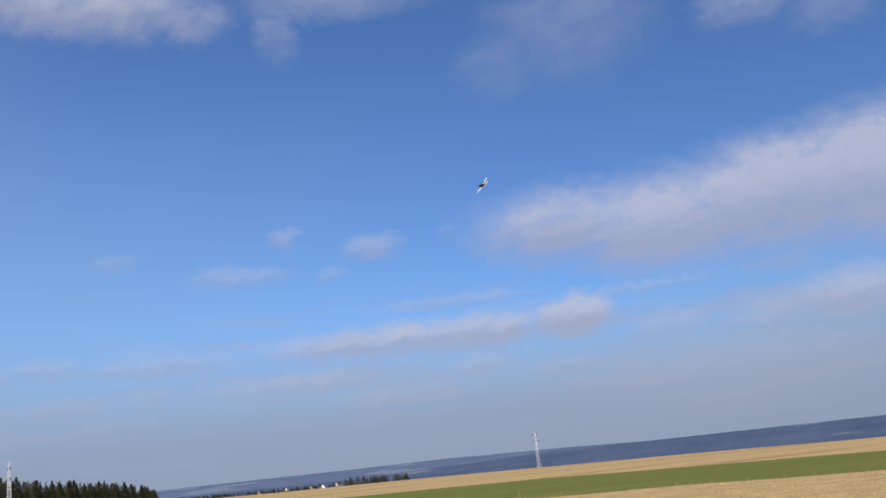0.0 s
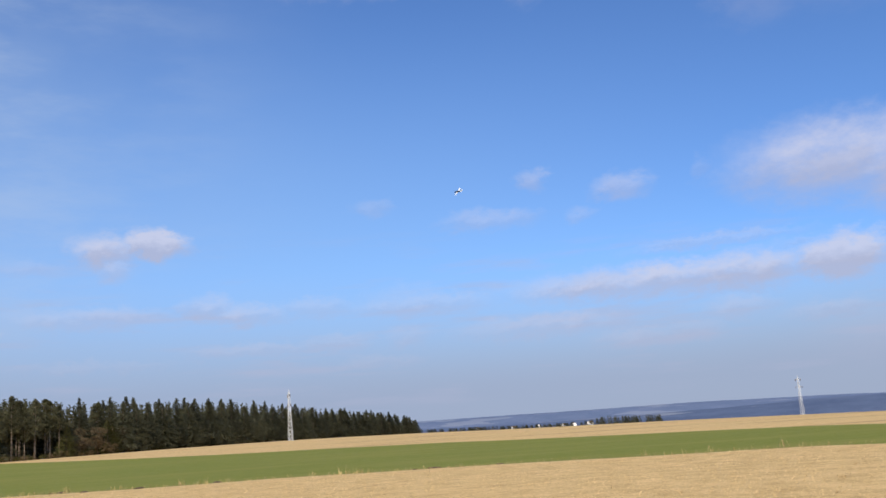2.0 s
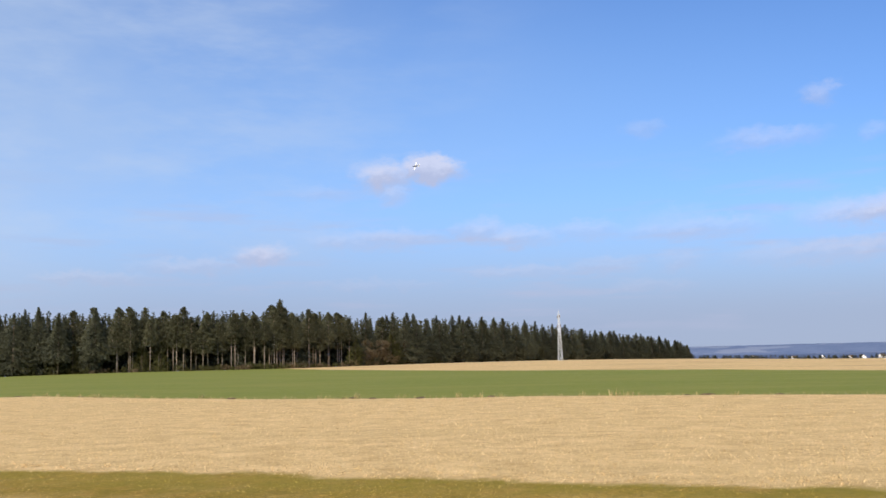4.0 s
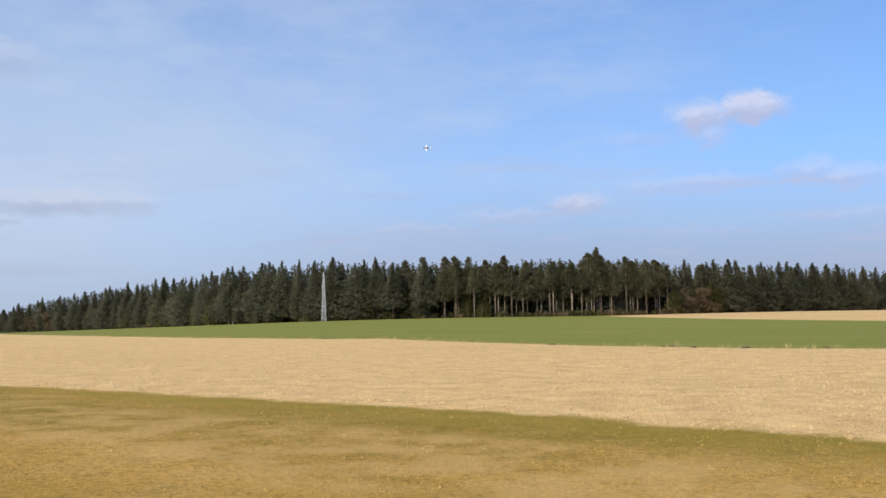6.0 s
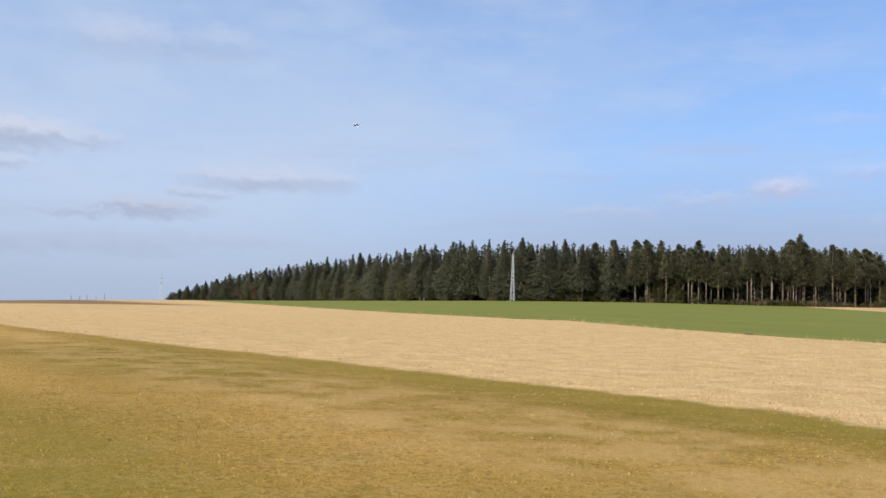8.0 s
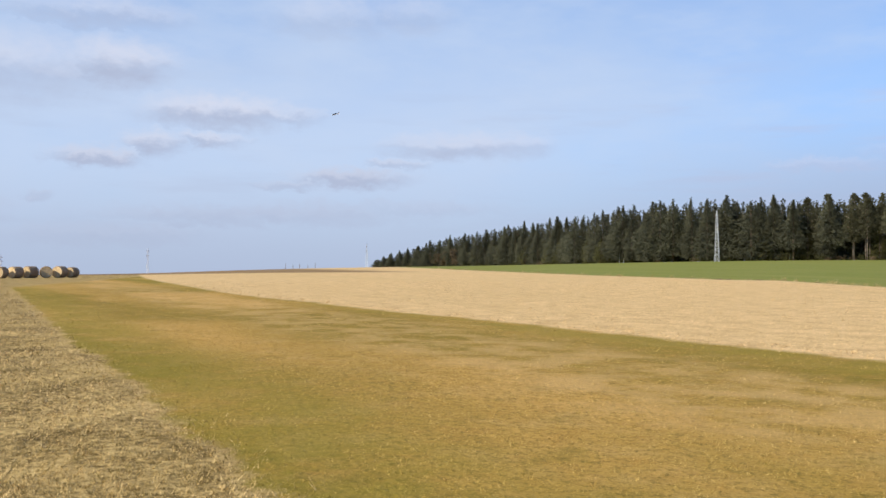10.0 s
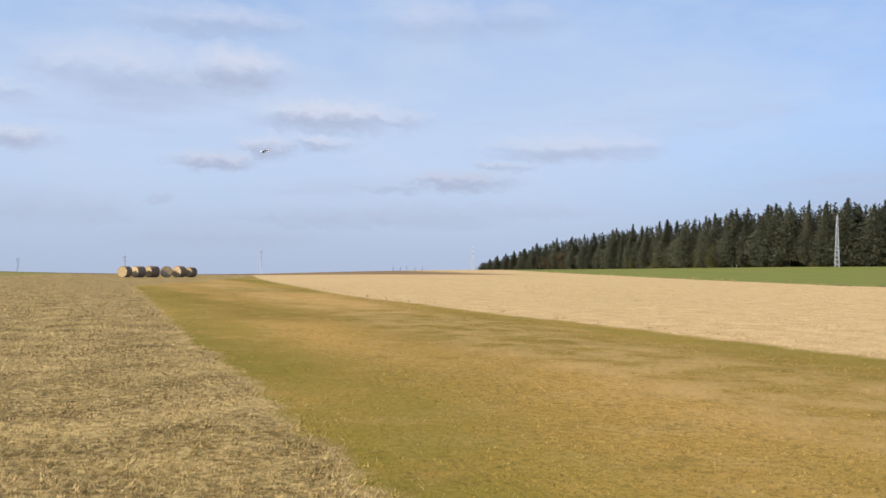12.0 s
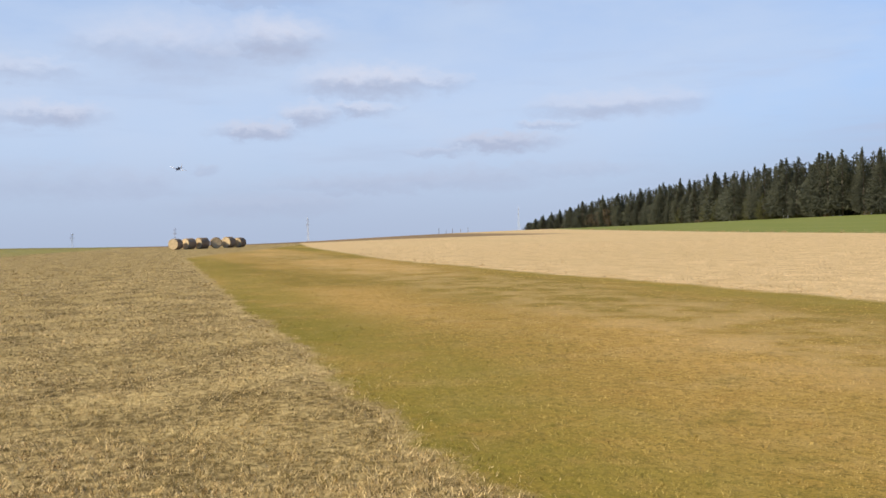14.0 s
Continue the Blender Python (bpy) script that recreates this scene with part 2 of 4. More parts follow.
def turf_masks(t):
    """Where the mown strip grows greener (along its borders and at its near end) and where it is bleached."""
    p = t.nodes.new("ShaderNodeNewGeometry").outputs["Position"]
    s = t.nodes.new("ShaderNodeSeparateXYZ")
    t.links.new(p, s.inputs[0])
    x, y = V(t, s.outputs[0]), V(t, s.outputs[1])
    wob = (noise_of(t, p, 0.25, 4, 0.6) - 0.5) * 5.0
    u, v = y * STRIP_N[0] - x * STRIP_N[1] + wob * 3.0, x * STRIP_N[0] + y * STRIP_N[1] + wob * 0.6
    spots = noise_of(t, p, 0.7, 5, 0.65)
    green = (v.step(5.0, 2.6).max(v.step(11.6, 13.2))).max(u.step(10, 3) * 0.3) * spots.step(0.3, 0.55)
    pale = v.step(6.0, 8.0) * v.step(12.0, 10.5) * u.step(-6, 2) * spots.step(0.38, 0.6)
    return green * 0.55, pale * 0.45


def ground_material():
    mat, t, b = material("fields", 0.95)
    b.inputs["Specular IOR Level"].default_value = 0.1
    p, x, y, u, v, crest, mown, crop, upper, rough, farcrop = zone_masks(t)
    fine = noise_of(t, p, 9.0, 6, 0.7)
    grain = noise_of(t, p, 30.0, 3, 0.7)
    mid = noise_of(t, p, 0.9, 5, 0.6)
    uv = t.nodes.new("ShaderNodeCombineXYZ")
    t.links.new(u.s, uv.inputs[0]), t.links.new(v.s, uv.inputs[1])
    rows = noise_of(t, uv.outputs[0], 1.0, 6, 0.7, stretch=(1.1, 1.7, 1))
    broad = noise_of(t, uv.outputs[0], 1.0, 3, 0.5, stretch=(0.045, 0.16, 1))
    straw = mixed(t, (mid * 0.3 + rows * 0.25 + fine * 0.45).step(0.36, 0.64), (0.43, 0.285, 0.115), (0.76, 0.53, 0.25))
    straw = mixed(t, rows.step(0.58, 0.74) * 0.4, straw, (0.36, 0.245, 0.10))
    straw = mixed(t, noise_of(t, uv.outputs[0], 1.0, 3, 0.5, stretch=(0.03, 0.12, 1)).step(0.48, 0.66) * 0.3, straw, (0.50, 0.35, 0.15))
    turf = mixed(t, broad.step(0.36, 0.62), (0.24, 0.17, 0.02), (0.52, 0.31, 0.078))
    turf = mixed(t, noise_of(t, p, 2.4, 4, 0.65).step(0.45, 0.65) * 0.6, turf, (0.40, 0.23, 0.05))
    turf = mixed(t, mid.step(0.45, 0.75) * 0.35, turf, (0.56, 0.37, 0.14))
    turf = mixed(t, noise_of(t, p, 1.1, 5, 0.65).step(0.54, 0.68) * 0.4, turf, (0.17, 0.125, 0.018))
    turf = mixed(t, (grain * 0.5 + fine * 0.5).step(0.44, 0.64) * 0.8, turf, (0.11, 0.078, 0.012))
    grow, pale = turf_masks(t)
    turf = mixed(t, pale, mixed(t, grow, turf, (0.215, 0.175, 0.020)), (0.58, 0.375, 0.145))
    dry = mixed(t, (mid * 0.3 + fine * 0.5 + grain * 0.2).step(0.38, 0.66), (0.095, 0.06, 0.014), (0.66, 0.47, 0.18))
    green = mixed(t, (mid * 0.3 + fine * 0.3 + rows * 0.4).step(0.3, 0.7), (0.14, 0.165, 0.025), (0.22, 0.225, 0.05))
    furrow = noise_of(t, uv.outputs[0], 1.0, 4, 0.6, stretch=(0.02, 0.11, 1)).step(0.52, 0.66)
    green = mixed(t, broad.step(0.4, 0.7) * 0.6, green, (0.24, 0.225, 0.055))
    col = mixed(t, upper * furrow * 0.6, straw, (0.26, 0.165, 0.07))
    col = mixed(t, mown, col, turf)
    col = mixed(t, rough, col, dry)
    col = mixed(t, crop, col, green)
    col = mixed(t, crest * 0.8, col, (0.17, 0.105, 0.05))
    col = mixed(t, farcrop * 0.55, col, green)
    t.links.new(col, b.inputs["Base Color"])
    bump(t, b, fine * 0.7 + mid * 0.3, 0.7, 0.06)
    return mat


def blade_material(name, c1, c2, c3, c4, strip=False, shade_bleach=0.6):
    """Grass blades: tone from blade to blade, patches over the ground at two scales."""
    mat, t, b = material(name, 0.85)
    b.inputs["Specular IOR Level"].default_value = 0.15
    g = t.nodes.new("ShaderNodeNewGeometry")
    r = V(t, g.outputs["Random Per Island"])
    col = mixed(t, r.step(0.25, 0.75), c1, c2)
    col = mixed(t, noise_of(t, g.outputs["Position"], 0.35, 4, 0.6).step(0.42, 0.62) * 0.42, col, c3)
    col = mixed(t, noise_of(t, g.outputs["Position"], 2.4, 3, 0.6).step(0.48, 0.64) * 0.38, col, c4)
    if strip:
        grow, pale = turf_masks(t)
        col = mixed(t, pale, mixed(t, grow, col, mixed(t, r, (0.13, 0.105, 0.012), (0.42, 0.34, 0.05))), mixed(t, r, (0.36, 0.23, 0.09), (0.74, 0.53, 0.26)))
    col = mixed(t, noise_of(t, g.outputs["Position"], 1.1, 5, 0.65).step(0.54, 0.68) * shade_bleach * 0.6, col, tuple(q * 0.55 for q in c3))
    # shade between the tufts, painted as dark spots, and bleached tips
    col = mixed(t, noise_of(t, g.outputs["Position"], 21.0, 3, 0.7).step(0.47, 0.60) * shade_bleach, col, tuple(q * 0.2 for q in c3))
    col = mixed(t, noise_of(t, g.outputs["Position"], 13.0, 4, 0.7).step(0.54, 0.66) * shade_bleach * 0.8, col, c2)
    t.links.new(col, b.inputs["Base Color"])
    return mat


M_GROUND = ground_material()
M_DRY = blade_material("dry_grass_blades", (0.10, 0.06, 0.013), (1.0, 0.73, 0.34), (0.40, 0.29, 0.07), (0.72, 0.48, 0.19), False, 0.6)
M_TURF = blade_material("short_turf_blades", (0.14, 0.092, 0.014), (0.82, 0.56, 0.185), (0.33, 0.24, 0.032), (0.66, 0.39, 0.125), True, 0.6)
M_STRAW = blade_material("straw_stalks", (0.24, 0.155, 0.06), (0.97, 0.71, 0.37), (0.62, 0.44, 0.19), (0.78, 0.56, 0.27), False, 0.6)
M_WEED = blade_material("weed_stalks", (0.30, 0.22, 0.09), (0.60, 0.46, 0.22), (0.28, 0.24, 0.09), (0.50, 0.38, 0.18))
M_SPRUCE = foliage("spruce_needles", (0.084, 0.090, 0.057), (0.165, 0.162, 0.098), 0.4, 0.6)
M_PINE = foliage("pine_needles", (0.090, 0.092, 0.050), (0.175, 0.166, 0.092), 0.4, 0.5)
M_YOUNG = foliage("young_spruce_needles", (0.09, 0.09, 0.03), (0.155, 0.145, 0.052), 0.5, 0.5)
M_BARE = foliage("bare_twigs", (0.14, 0.105, 0.06), (0.23, 0.17, 0.10), 0.6, 0.4)
M_BARK = simple("spruce_bark", (0.10, 0.075, 0.055), (0.20, 0.15, 0.11), 1.5, 0.9, per="object", vary=0.5)
M_PINEBARK = simple("pine_bark", (0.27, 0.205, 0.155), (0.46, 0.37, 0.29), 1.2, 0.9, per="object", vary=0.5)
M_STEEL = simple("galvanised_steel", (0.55, 0.57, 0.58), (0.74, 0.76, 0.77), 2.0, 0.5, 0.35)
# steel shifted towards sky blue, so distance haze sits in its colour
M_FARSTEEL = simple("haze_pale_steel", (0.56, 0.61, 0.69), (0.66, 0.71, 0.78), 2.0, 0.6, 0.1)
M_GLASSY = simple("brown_porcelain", (0.08, 0.05, 0.035), (0.12, 0.08, 0.05), 5.0, 0.3)
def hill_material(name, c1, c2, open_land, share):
    """Distant woods broken by strips of open land; the colours passed carry the haze."""
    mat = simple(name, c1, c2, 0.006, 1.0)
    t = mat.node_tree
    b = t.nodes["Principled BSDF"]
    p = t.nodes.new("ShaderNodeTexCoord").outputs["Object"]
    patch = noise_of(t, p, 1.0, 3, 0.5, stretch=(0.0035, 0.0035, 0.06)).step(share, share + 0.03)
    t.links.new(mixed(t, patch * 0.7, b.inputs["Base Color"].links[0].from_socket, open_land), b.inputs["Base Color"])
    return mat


# the blue of distant air is mixed into these base colours
M_FARHILL = hill_material("haze_blue_woods", (0.10, 0.138, 0.23), (0.14, 0.178, 0.275), (0.22, 0.25, 0.32), 0.60)
M_HILL = hill_material("haze_blue_hillside", (0.064, 0.092, 0.165), (0.105, 0.138, 0.22), (0.26, 0.28, 0.32), 0.66)
M_BALE = simple("bale_straw", (0.46, 0.33, 0.165), (0.68, 0.51, 0.28), 3.0, 0.9, relief=0.03, per="object", vary=0.3)
# darker than the ends: shade of the bales' sides is in this colour
M_BALEWRAP = simple("bale_wrap_shaded", (0.20, 0.13, 0.075), (0.36, 0.255, 0.15), 4.0, 0.85, relief=0.02, per="object", vary=0.3)
M_WHITE = simple("white_paint", (0.78, 0.78, 0.78), (0.84, 0.84, 0.83), 3.0, 0.35)
M_NAVY = simple("dark_blue_paint", (0.020, 0.026, 0.045), (0.035, 0.042, 0.065), 3.0, 0.3)
M_CANOPY = simple("tinted_canopy", (0.02, 0.025, 0.03), (0.04, 0.045, 0.05), 3.0, 0.08)
M_EARTH = simple("dark_earth", (0.07, 0.05, 0.03), (0.14, 0.10, 0.06), 5.0, 0.95, relief=0.02)


# ---- building helpers ----
def mesh_of(name, verts, faces, mat, smooth=False):
    me = bpy.data.meshes.new(name)
    me.from_pydata([tuple(map(float, q)) for q in verts], [], [tuple(f) for f in faces])
    me.materials.append(mat)
    if smooth:
        me.polygons.foreach_set("use_smooth", [True] * len(me.polygons))
    me.update()
    return me


def triangles(name, tri, mat):
    """A mesh of loose triangles from an array n x 3 x 3."""
    n = len(tri)
    me = bpy.data.meshes.new(name)
    me.vertices.add(n * 3), me.loops.add(n * 3), me.polygons.add(n)
    me.vertices.foreach_set("co", np.ascontiguousarray(tri, dtype=np.float32).ravel())
    me.loops.foreach_set("vertex_index", np.arange(n * 3, dtype=np.int32))
    me.polygons.foreach_set("loop_start", np.arange(0, n * 3, 3, dtype=np.int32))
    me.materials.append(mat)
    me.update(calc_edges=True)
    return me


def part(name, data, parent, label="", m=None):
    ob = new(name, data)
    ob.parent = parent
    if m is not None:
        ob.matrix_local = m
    if label:
        tagged(ob, label)
    return ob


def bm_mesh(name, bm, mat, smooth=False):
    me = bpy.data.meshes.new(name)
    bm.to_mesh(me)
    bm.free()
    me.materials.append(mat)
    if smooth:
        me.polygons.foreach_set("use_smooth", [True] * len(me.polygons))
    return me


def rod(a, b, ra, rb, sides=6):
    """Verts and faces of a tapered rod from a to b."""
    a, b = Vector(a), Vector(b)
    q = (b - a).to_track_quat("Z", "Y")
    vs = [c + q @ Vector((math.cos(2 * math.pi * i / sides) * r, math.sin(2 * math.pi * i / sides) * r, 0)) for c, r in ((a, ra), (b, rb)) for i in range(sides)]
    fs = [(i, (i + 1) % sides, sides + (i + 1) % sides, sides + i) for i in range(sides)] + [tuple(range(sides))[::-1], tuple(range(sides, 2 * sides))]
    return vs, fs


def rods(name, items, mat, sides=6):
    vs, fs = [], []
    for it in items:
        v, f = rod(*it, sides)
        fs += [tuple(i + len(vs) for i in q) for q in f]
        vs += v
    return mesh_of(name, vs, fs, mat, sides > 6)


def at(az_deg, r, up=0.0):
    x, y = r * math.sin(radians(az_deg)), r * math.cos(radians(az_deg))
    return x, y, float(ground_z(x, y)) + up


# ---- the lie of the land: height of the ground by bearing (degrees from +y, clockwise) and distance ----
EYE = 1.7
CREST = np.array([  # bearing, elevation of the crest seen from the eye, its distance
    (-180, -0.5, 160), (-90, -0.4, 160), (-69, -0.47, 165), (-63, -0.60, 160), (-58, -0.64, 160), (-53, -0.61, 165),
    (-46.6, -0.38, 200), (-40, -0.21, 250), (-36, -0.16, 290), (-31, -0.07, 320), (-24, 0.09, 300), (-17.7, 0.22, 285),
    (-10, 0.29, 285), (0, 0.24, 300), (7.5, 0.31, 320), (16, 0.29, 290), (24, 0.13, 280), (30, -0.08, 260),
    (38, -0.24, 240), (47, -0.50, 210), (56, -0.74, 170), (66, -1.05, 130), (80, -1.1, 125), (120, -0.8, 140), (180, -0.5, 160)], float)


def ground_z(x, y):
    x, y = np.asarray(x, float), np.asarray(y, float)
    r, az = np.hypot(x, y), np.degrees(np.arctan2(x, y))
    el, far = (sum(np.interp(az + d, CREST[:, 0], CREST[:, k]) for d in (-2.5, -1.2, 0, 1.2, 2.5)) / 5 for k in (1, 2))
    zc = EYE + far * np.tan(np.radians(el))
    s = np.clip((r - 25) / (far - 25), 0, 1)
    near = zc * s * s * (1.6 - 0.6 * s)
    behind = EYE + r * np.tan(np.radians(el - 0.16 * (1 - far / np.maximum(r, far))))
    swell = 0.03 * np.sin(0.31 * x + 1.0) * np.sin(0.37 * y) * np.clip(r / 8, 0, 1) * np.clip((120 - r) / 100, 0, 1)
    return np.where(r < far, near, behind) + swell


# ---- ground: one sheet to the horizon ----
def build_ground():
    azs = np.concatenate([np.arange(-180, -80, 4.0), np.arange(-80, 80, 0.6), np.arange(80, 180, 4.0)])
    rs = np.concatenate([[0.0], np.geomspace(0.8, 40, 70), np.geomspace(41, 420, 110), np.geomspace(440, 4600, 22)])
    a, r = np.meshgrid(np.radians(azs), rs[1:])
    x, y = r * np.sin(a), r * np.cos(a)
    z = ground_z(x, y)
    verts = [(0, 0, 0)] + np.stack([x, y, z], 2).reshape(-1, 3).tolist()
    n, k = len(azs), len(rs) - 1
    faces = [(0, 1 + (i + 1) % n, 1 + i) for i in range(n)]
    faces += [(1 + j * n + i, 1 + j * n + (i + 1) % n, 1 + (j + 1) * n + (i + 1) % n, 1 + (j + 1) * n + i) for j in range(k - 1) for i in range(n)]
    me = mesh_of("ground", verts, faces, M_GROUND, True)
    tagged(new("ground", me), "gently rolling farmland of straw stubble, mown turf and green crop", "ground", kind="structure")


def hill(name, label, mat, r, tops, az0, az1, depth, seed):
    """A wooded ridge: a slope that rises from the lowland to an uneven crest."""
    azs = np.arange(az0, az1, 0.12)
    rng = np.random.RandomState(seed)
    top = np.interp(azs, [q[0] for q in tops], [q[1] for q in tops])
    fuzz = np.convolve(rng.rand(len(azs)), np.ones(3) / 3, "same") * 0.02 + np.convolve(rng.rand(len(azs)), np.ones(40) / 40, "same") * 0.12 - 0.07
    verts, rows = [], 8
    for j in range(rows + 2):
        s = min(j / rows, 1.0)
        rr = r - depth * (1 - s) + (depth * 0.4 if j > rows else 0)
        for i, q in enumerate(azs):
            e = top[i] + fuzz[i] if j == rows else (top[i] - 0.5 if j > rows else -1.9 + (top[i] + 1.9) * math.sin(s * math.pi / 2))
            verts.append((rr * math.sin(radians(q)), rr * math.cos(radians(q)), EYE + rr * math.tan(radians(e)) + (0 if j in (rows, rows + 1) else rng.rand() * 1.5)))
    n = len(azs)
    faces = [(j * n + i, j * n + i + 1, (j + 1) * n + i + 1, (j + 1) * n + i) for j in range(rows + 1) for i in range(n - 1)]
    tagged(new(name, mesh_of(name, verts, faces, mat, True)), label, "hill", kind="structure")


build_ground()
hill("backdrop_far_ridge", "wooded ridge on the horizon, coloured pale haze blue", M_FARHILL, 4300, [(10, 0.85), (24, 0.82), (31, 0.76), (41, 0.68), (48, 0.5), (58, 0.1), (80, -0.2)], 8, 84, 900, 3)
hill("backdrop_hillside", "wooded hillside below the horizon, coloured dark haze blue", M_HILL, 2700, [(18, 0.3), (24, 0.32), (30, 0.22), (36, 0.2), (42, 0.26), (48, 0.36), (57, 0.24), (66, 0.12), (80, 0.3), (110, 0.3)], 18, 110, 900, 5)


# ---- the wood ----
def sprays(rng, base, way, length, width, droop):
    """Sprays of twigs, two crossing triangles each, that start at base and point along way; all arrays."""
    way = way / np.linalg.norm(way, axis=1, keepdims=True)
    side = np.cross(way, [0, 0, 1.0])
    side /= np.linalg.norm(side, axis=1, keepdims=True) + 1e-6
    up = np.cross(side, way)
    length, width = length[:, None], width[:, None]
    tip = base + way * length
    tip[:, 2] -= droop
    mid = base + way * length * 0.4
    flat_one = np.stack([mid + side * width, mid - side * width, tip], 1)
    tall_one = np.stack([base, mid + up * width * 0.9 + side * width * 0.4, tip - side * width * 0.4], 1)
    return np.concatenate([flat_one, tall_one])


def spruce_crown(seed, height, start, radius, count, size=0.8, ragged=0.3, spire=1.9):
    """A crown of tiers: narrow spire above a columnar body, uneven round the trunk."""
    rng = np.random.RandomState(seed)
    s = rng.rand(count * 4)
    shape = lambda q: np.minimum(1.0, (1 - q) * spire) ** 0.85 * (0.72 + 0.28 * np.minimum(1, q / 0.14))
    s = s[rng.rand(len(s)) < shape(s) + 0.12][:count]
    n = len(s)
    z = start + (height - start) * s
    tier = rng.uniform(0.85, 1.25)
    layer = np.floor(z / tier)
    a = rng.uniform(0, 2 * math.pi, n)
    lobes = 1 + 0.20 * np.sin(3 * a + layer * 2.4) + 0.13 * np.sin(5 * a + layer * 4.1) + 0.16 * np.sin(a + z * 0.45 + seed)
    reach = radius * shape(s) * lobes * (0.80 + 0.32 * (1 - (z / tier - layer))) * (1 - ragged / 2 + ragged * rng.rand(n)) + 0.1
    f = np.sqrt(rng.uniform(0.1, 0.95, n))
    out = np.stack([np.cos(a), np.sin(a), np.zeros(n)], 1)
    base = out * (np.maximum(reach * f - size * 0.5, 0.02))[:, None]
    base[:, 2] = z
    way = out + rng.randn(n, 3) * 0.35
    way[:, 2] += -0.2 + 0.7 * s
    tri = sprays(rng, base, way, size * (0.6 + 0.6 * rng.rand(n)) * (1 - 0.45 * s), size * (0.14 + 0.12 * rng.rand(n)), size * 0.18 * (1 - s))
    k = np.arange(6) * 1.05
    d = np.stack([np.cos(k), np.sin(k), 0 * k], 1)
    top = np.array([0, 0, height])
    leader = np.stack([top - [0, 0, 2.2] + d * 0.30, top - [0, 0, 1.9] - d * 0.22, np.repeat(top[None], 6, 0)], 1)
    return np.concatenate([tri, leader])


def clump_crown(seed, centres, per, size):
    """Needle clumps about limb ends: the flat-topped, gappy crown of an old pine or a bare shrub."""
    rng, tris = np.random.RandomState(seed), []
    for c, rad in centres:
        d = rng.randn(per, 3)
        d /= np.linalg.norm(d, axis=1, keepdims=True)
        base = np.array(c) + d * rad * rng.rand(per, 1) ** 0.4 * np.array([1, 1, 0.65])
        tris.append(sprays(rng, base, d + np.array([0, 0, 0.5]) + rng.randn(per, 3) * 0.4, size * (0.6 + 0.8 * rng.rand(per)), size * 0.4 * (0.5 + rng.rand(per)), 0.05))
    return np.concatenate(tris)


def tree_kind(name, label, height, crown, crown_mat, trunk_mat, trunk_r, limbs=()):
    """One tree: trunk with limbs, and crown; kept far below the ground's edge only as the pattern for the copies."""
    root = tagged(new(name), label, "tree", "edge of the wood")
    part("trunk", rods("trunk", [((0, 0, -0.6), (0, 0, height * 0.55), trunk_r, trunk_r * 0.72), ((0, 0, height * 0.55), (0, 0, height * 0.97), trunk_r * 0.72, 0.03), *limbs], trunk_mat, 7), root)
    part("crown", triangles("crown", crown, crown_mat), root)
    return root


def pine(seed, height):
    rng = np.random.RandomState(seed)
    centres, limbs = [], []
    for k in range(15):
        a, s = rng.rand() * 6.28, 0.54 + 0.43 * (k + rng.rand()) / 15
        reach = (1.02 - s) * 5.6 * (0.35 + 0.75 * rng.rand())
        c = (math.cos(a) * reach, math.sin(a) * reach, s * height)
        centres.append((c, 0.5 + (1.0 - s) * 1.6 + 0.3 * rng.rand()))
        limbs.append(((0, 0, s * height - 0.8), c, 0.07, 0.02))
    centres += [((0, 0, height * 0.94), 0.5), ((0, 0, height * 0.975), 0.3)]
    for k in range(4):
        a, s = rng.rand() * 6.28, 0.3 + 0.25 * rng.rand()
        limbs.append(((0, 0, s * height), (math.cos(a) * 1.0, math.sin(a) * 1.0, s * height + 0.2), 0.035, 0.01))
    return centres, limbs


def shrub(seed, height):
    rng = np.random.RandomState(seed)
    centres, limbs = [], []
    for k in range(9):
        a, s = rng.rand() * 6.28, 0.3 + 0.65 * rng.rand()
        reach = height * 0.32 * (0.4 + 0.6 * rng.rand()) * (1.2 - s * 0.7)
        c = (math.cos(a) * reach, math.sin(a) * reach, s * height)
        centres.append((c, height * 0.24))
        limbs.append(((0, 0, s * height * 0.35), c, 0.05, 0.015))
    return centres, limbs


KINDS = {"spruce": [], "pine": [], "young": [], "bare": []}
HEIGHT = {}
for i, (h, st, rad) in enumerate([(19.5, 0.6, 4.1), (18.0, 1.2, 3.6), (20.5, 2.2, 3.9), (17.0, 0.5, 4.2), (19.0, 3.8, 3.4), (18.5, 0.8, 4.6), (20.0, 1.2, 3.3)]):
    KINDS["spruce"].append(tree_kind("spruce", "tall dark green spruce at the edge of the wood", h, spruce_crown(20 + i, h, st, rad, 2700, 0.95, 0.55, 1.2 + 0.2 * (i % 4)), M_SPRUCE, M_BARK, 0.2))
    HEIGHT[KINDS["spruce"][-1]] = h
for i, h in enumerate((18.5, 19.5, 17.5, 20.0)):
    c, l = pine(40 + i, h)
    KINDS["pine"].append(tree_kind("pine", "slender pine with a bare pale trunk and high crown", h, np.concatenate([spruce_crown(50 + i, h, h * (0.36 + 0.07 * i), 2.7 + 0.3 * (i % 2), 950, 0.85, 0.8, 1.7), clump_crown(55 + i, c, 40, 0.55)]), M_PINE, M_PINEBARK, 0.105, l))
    HEIGHT[KINDS["pine"][-1]] = h
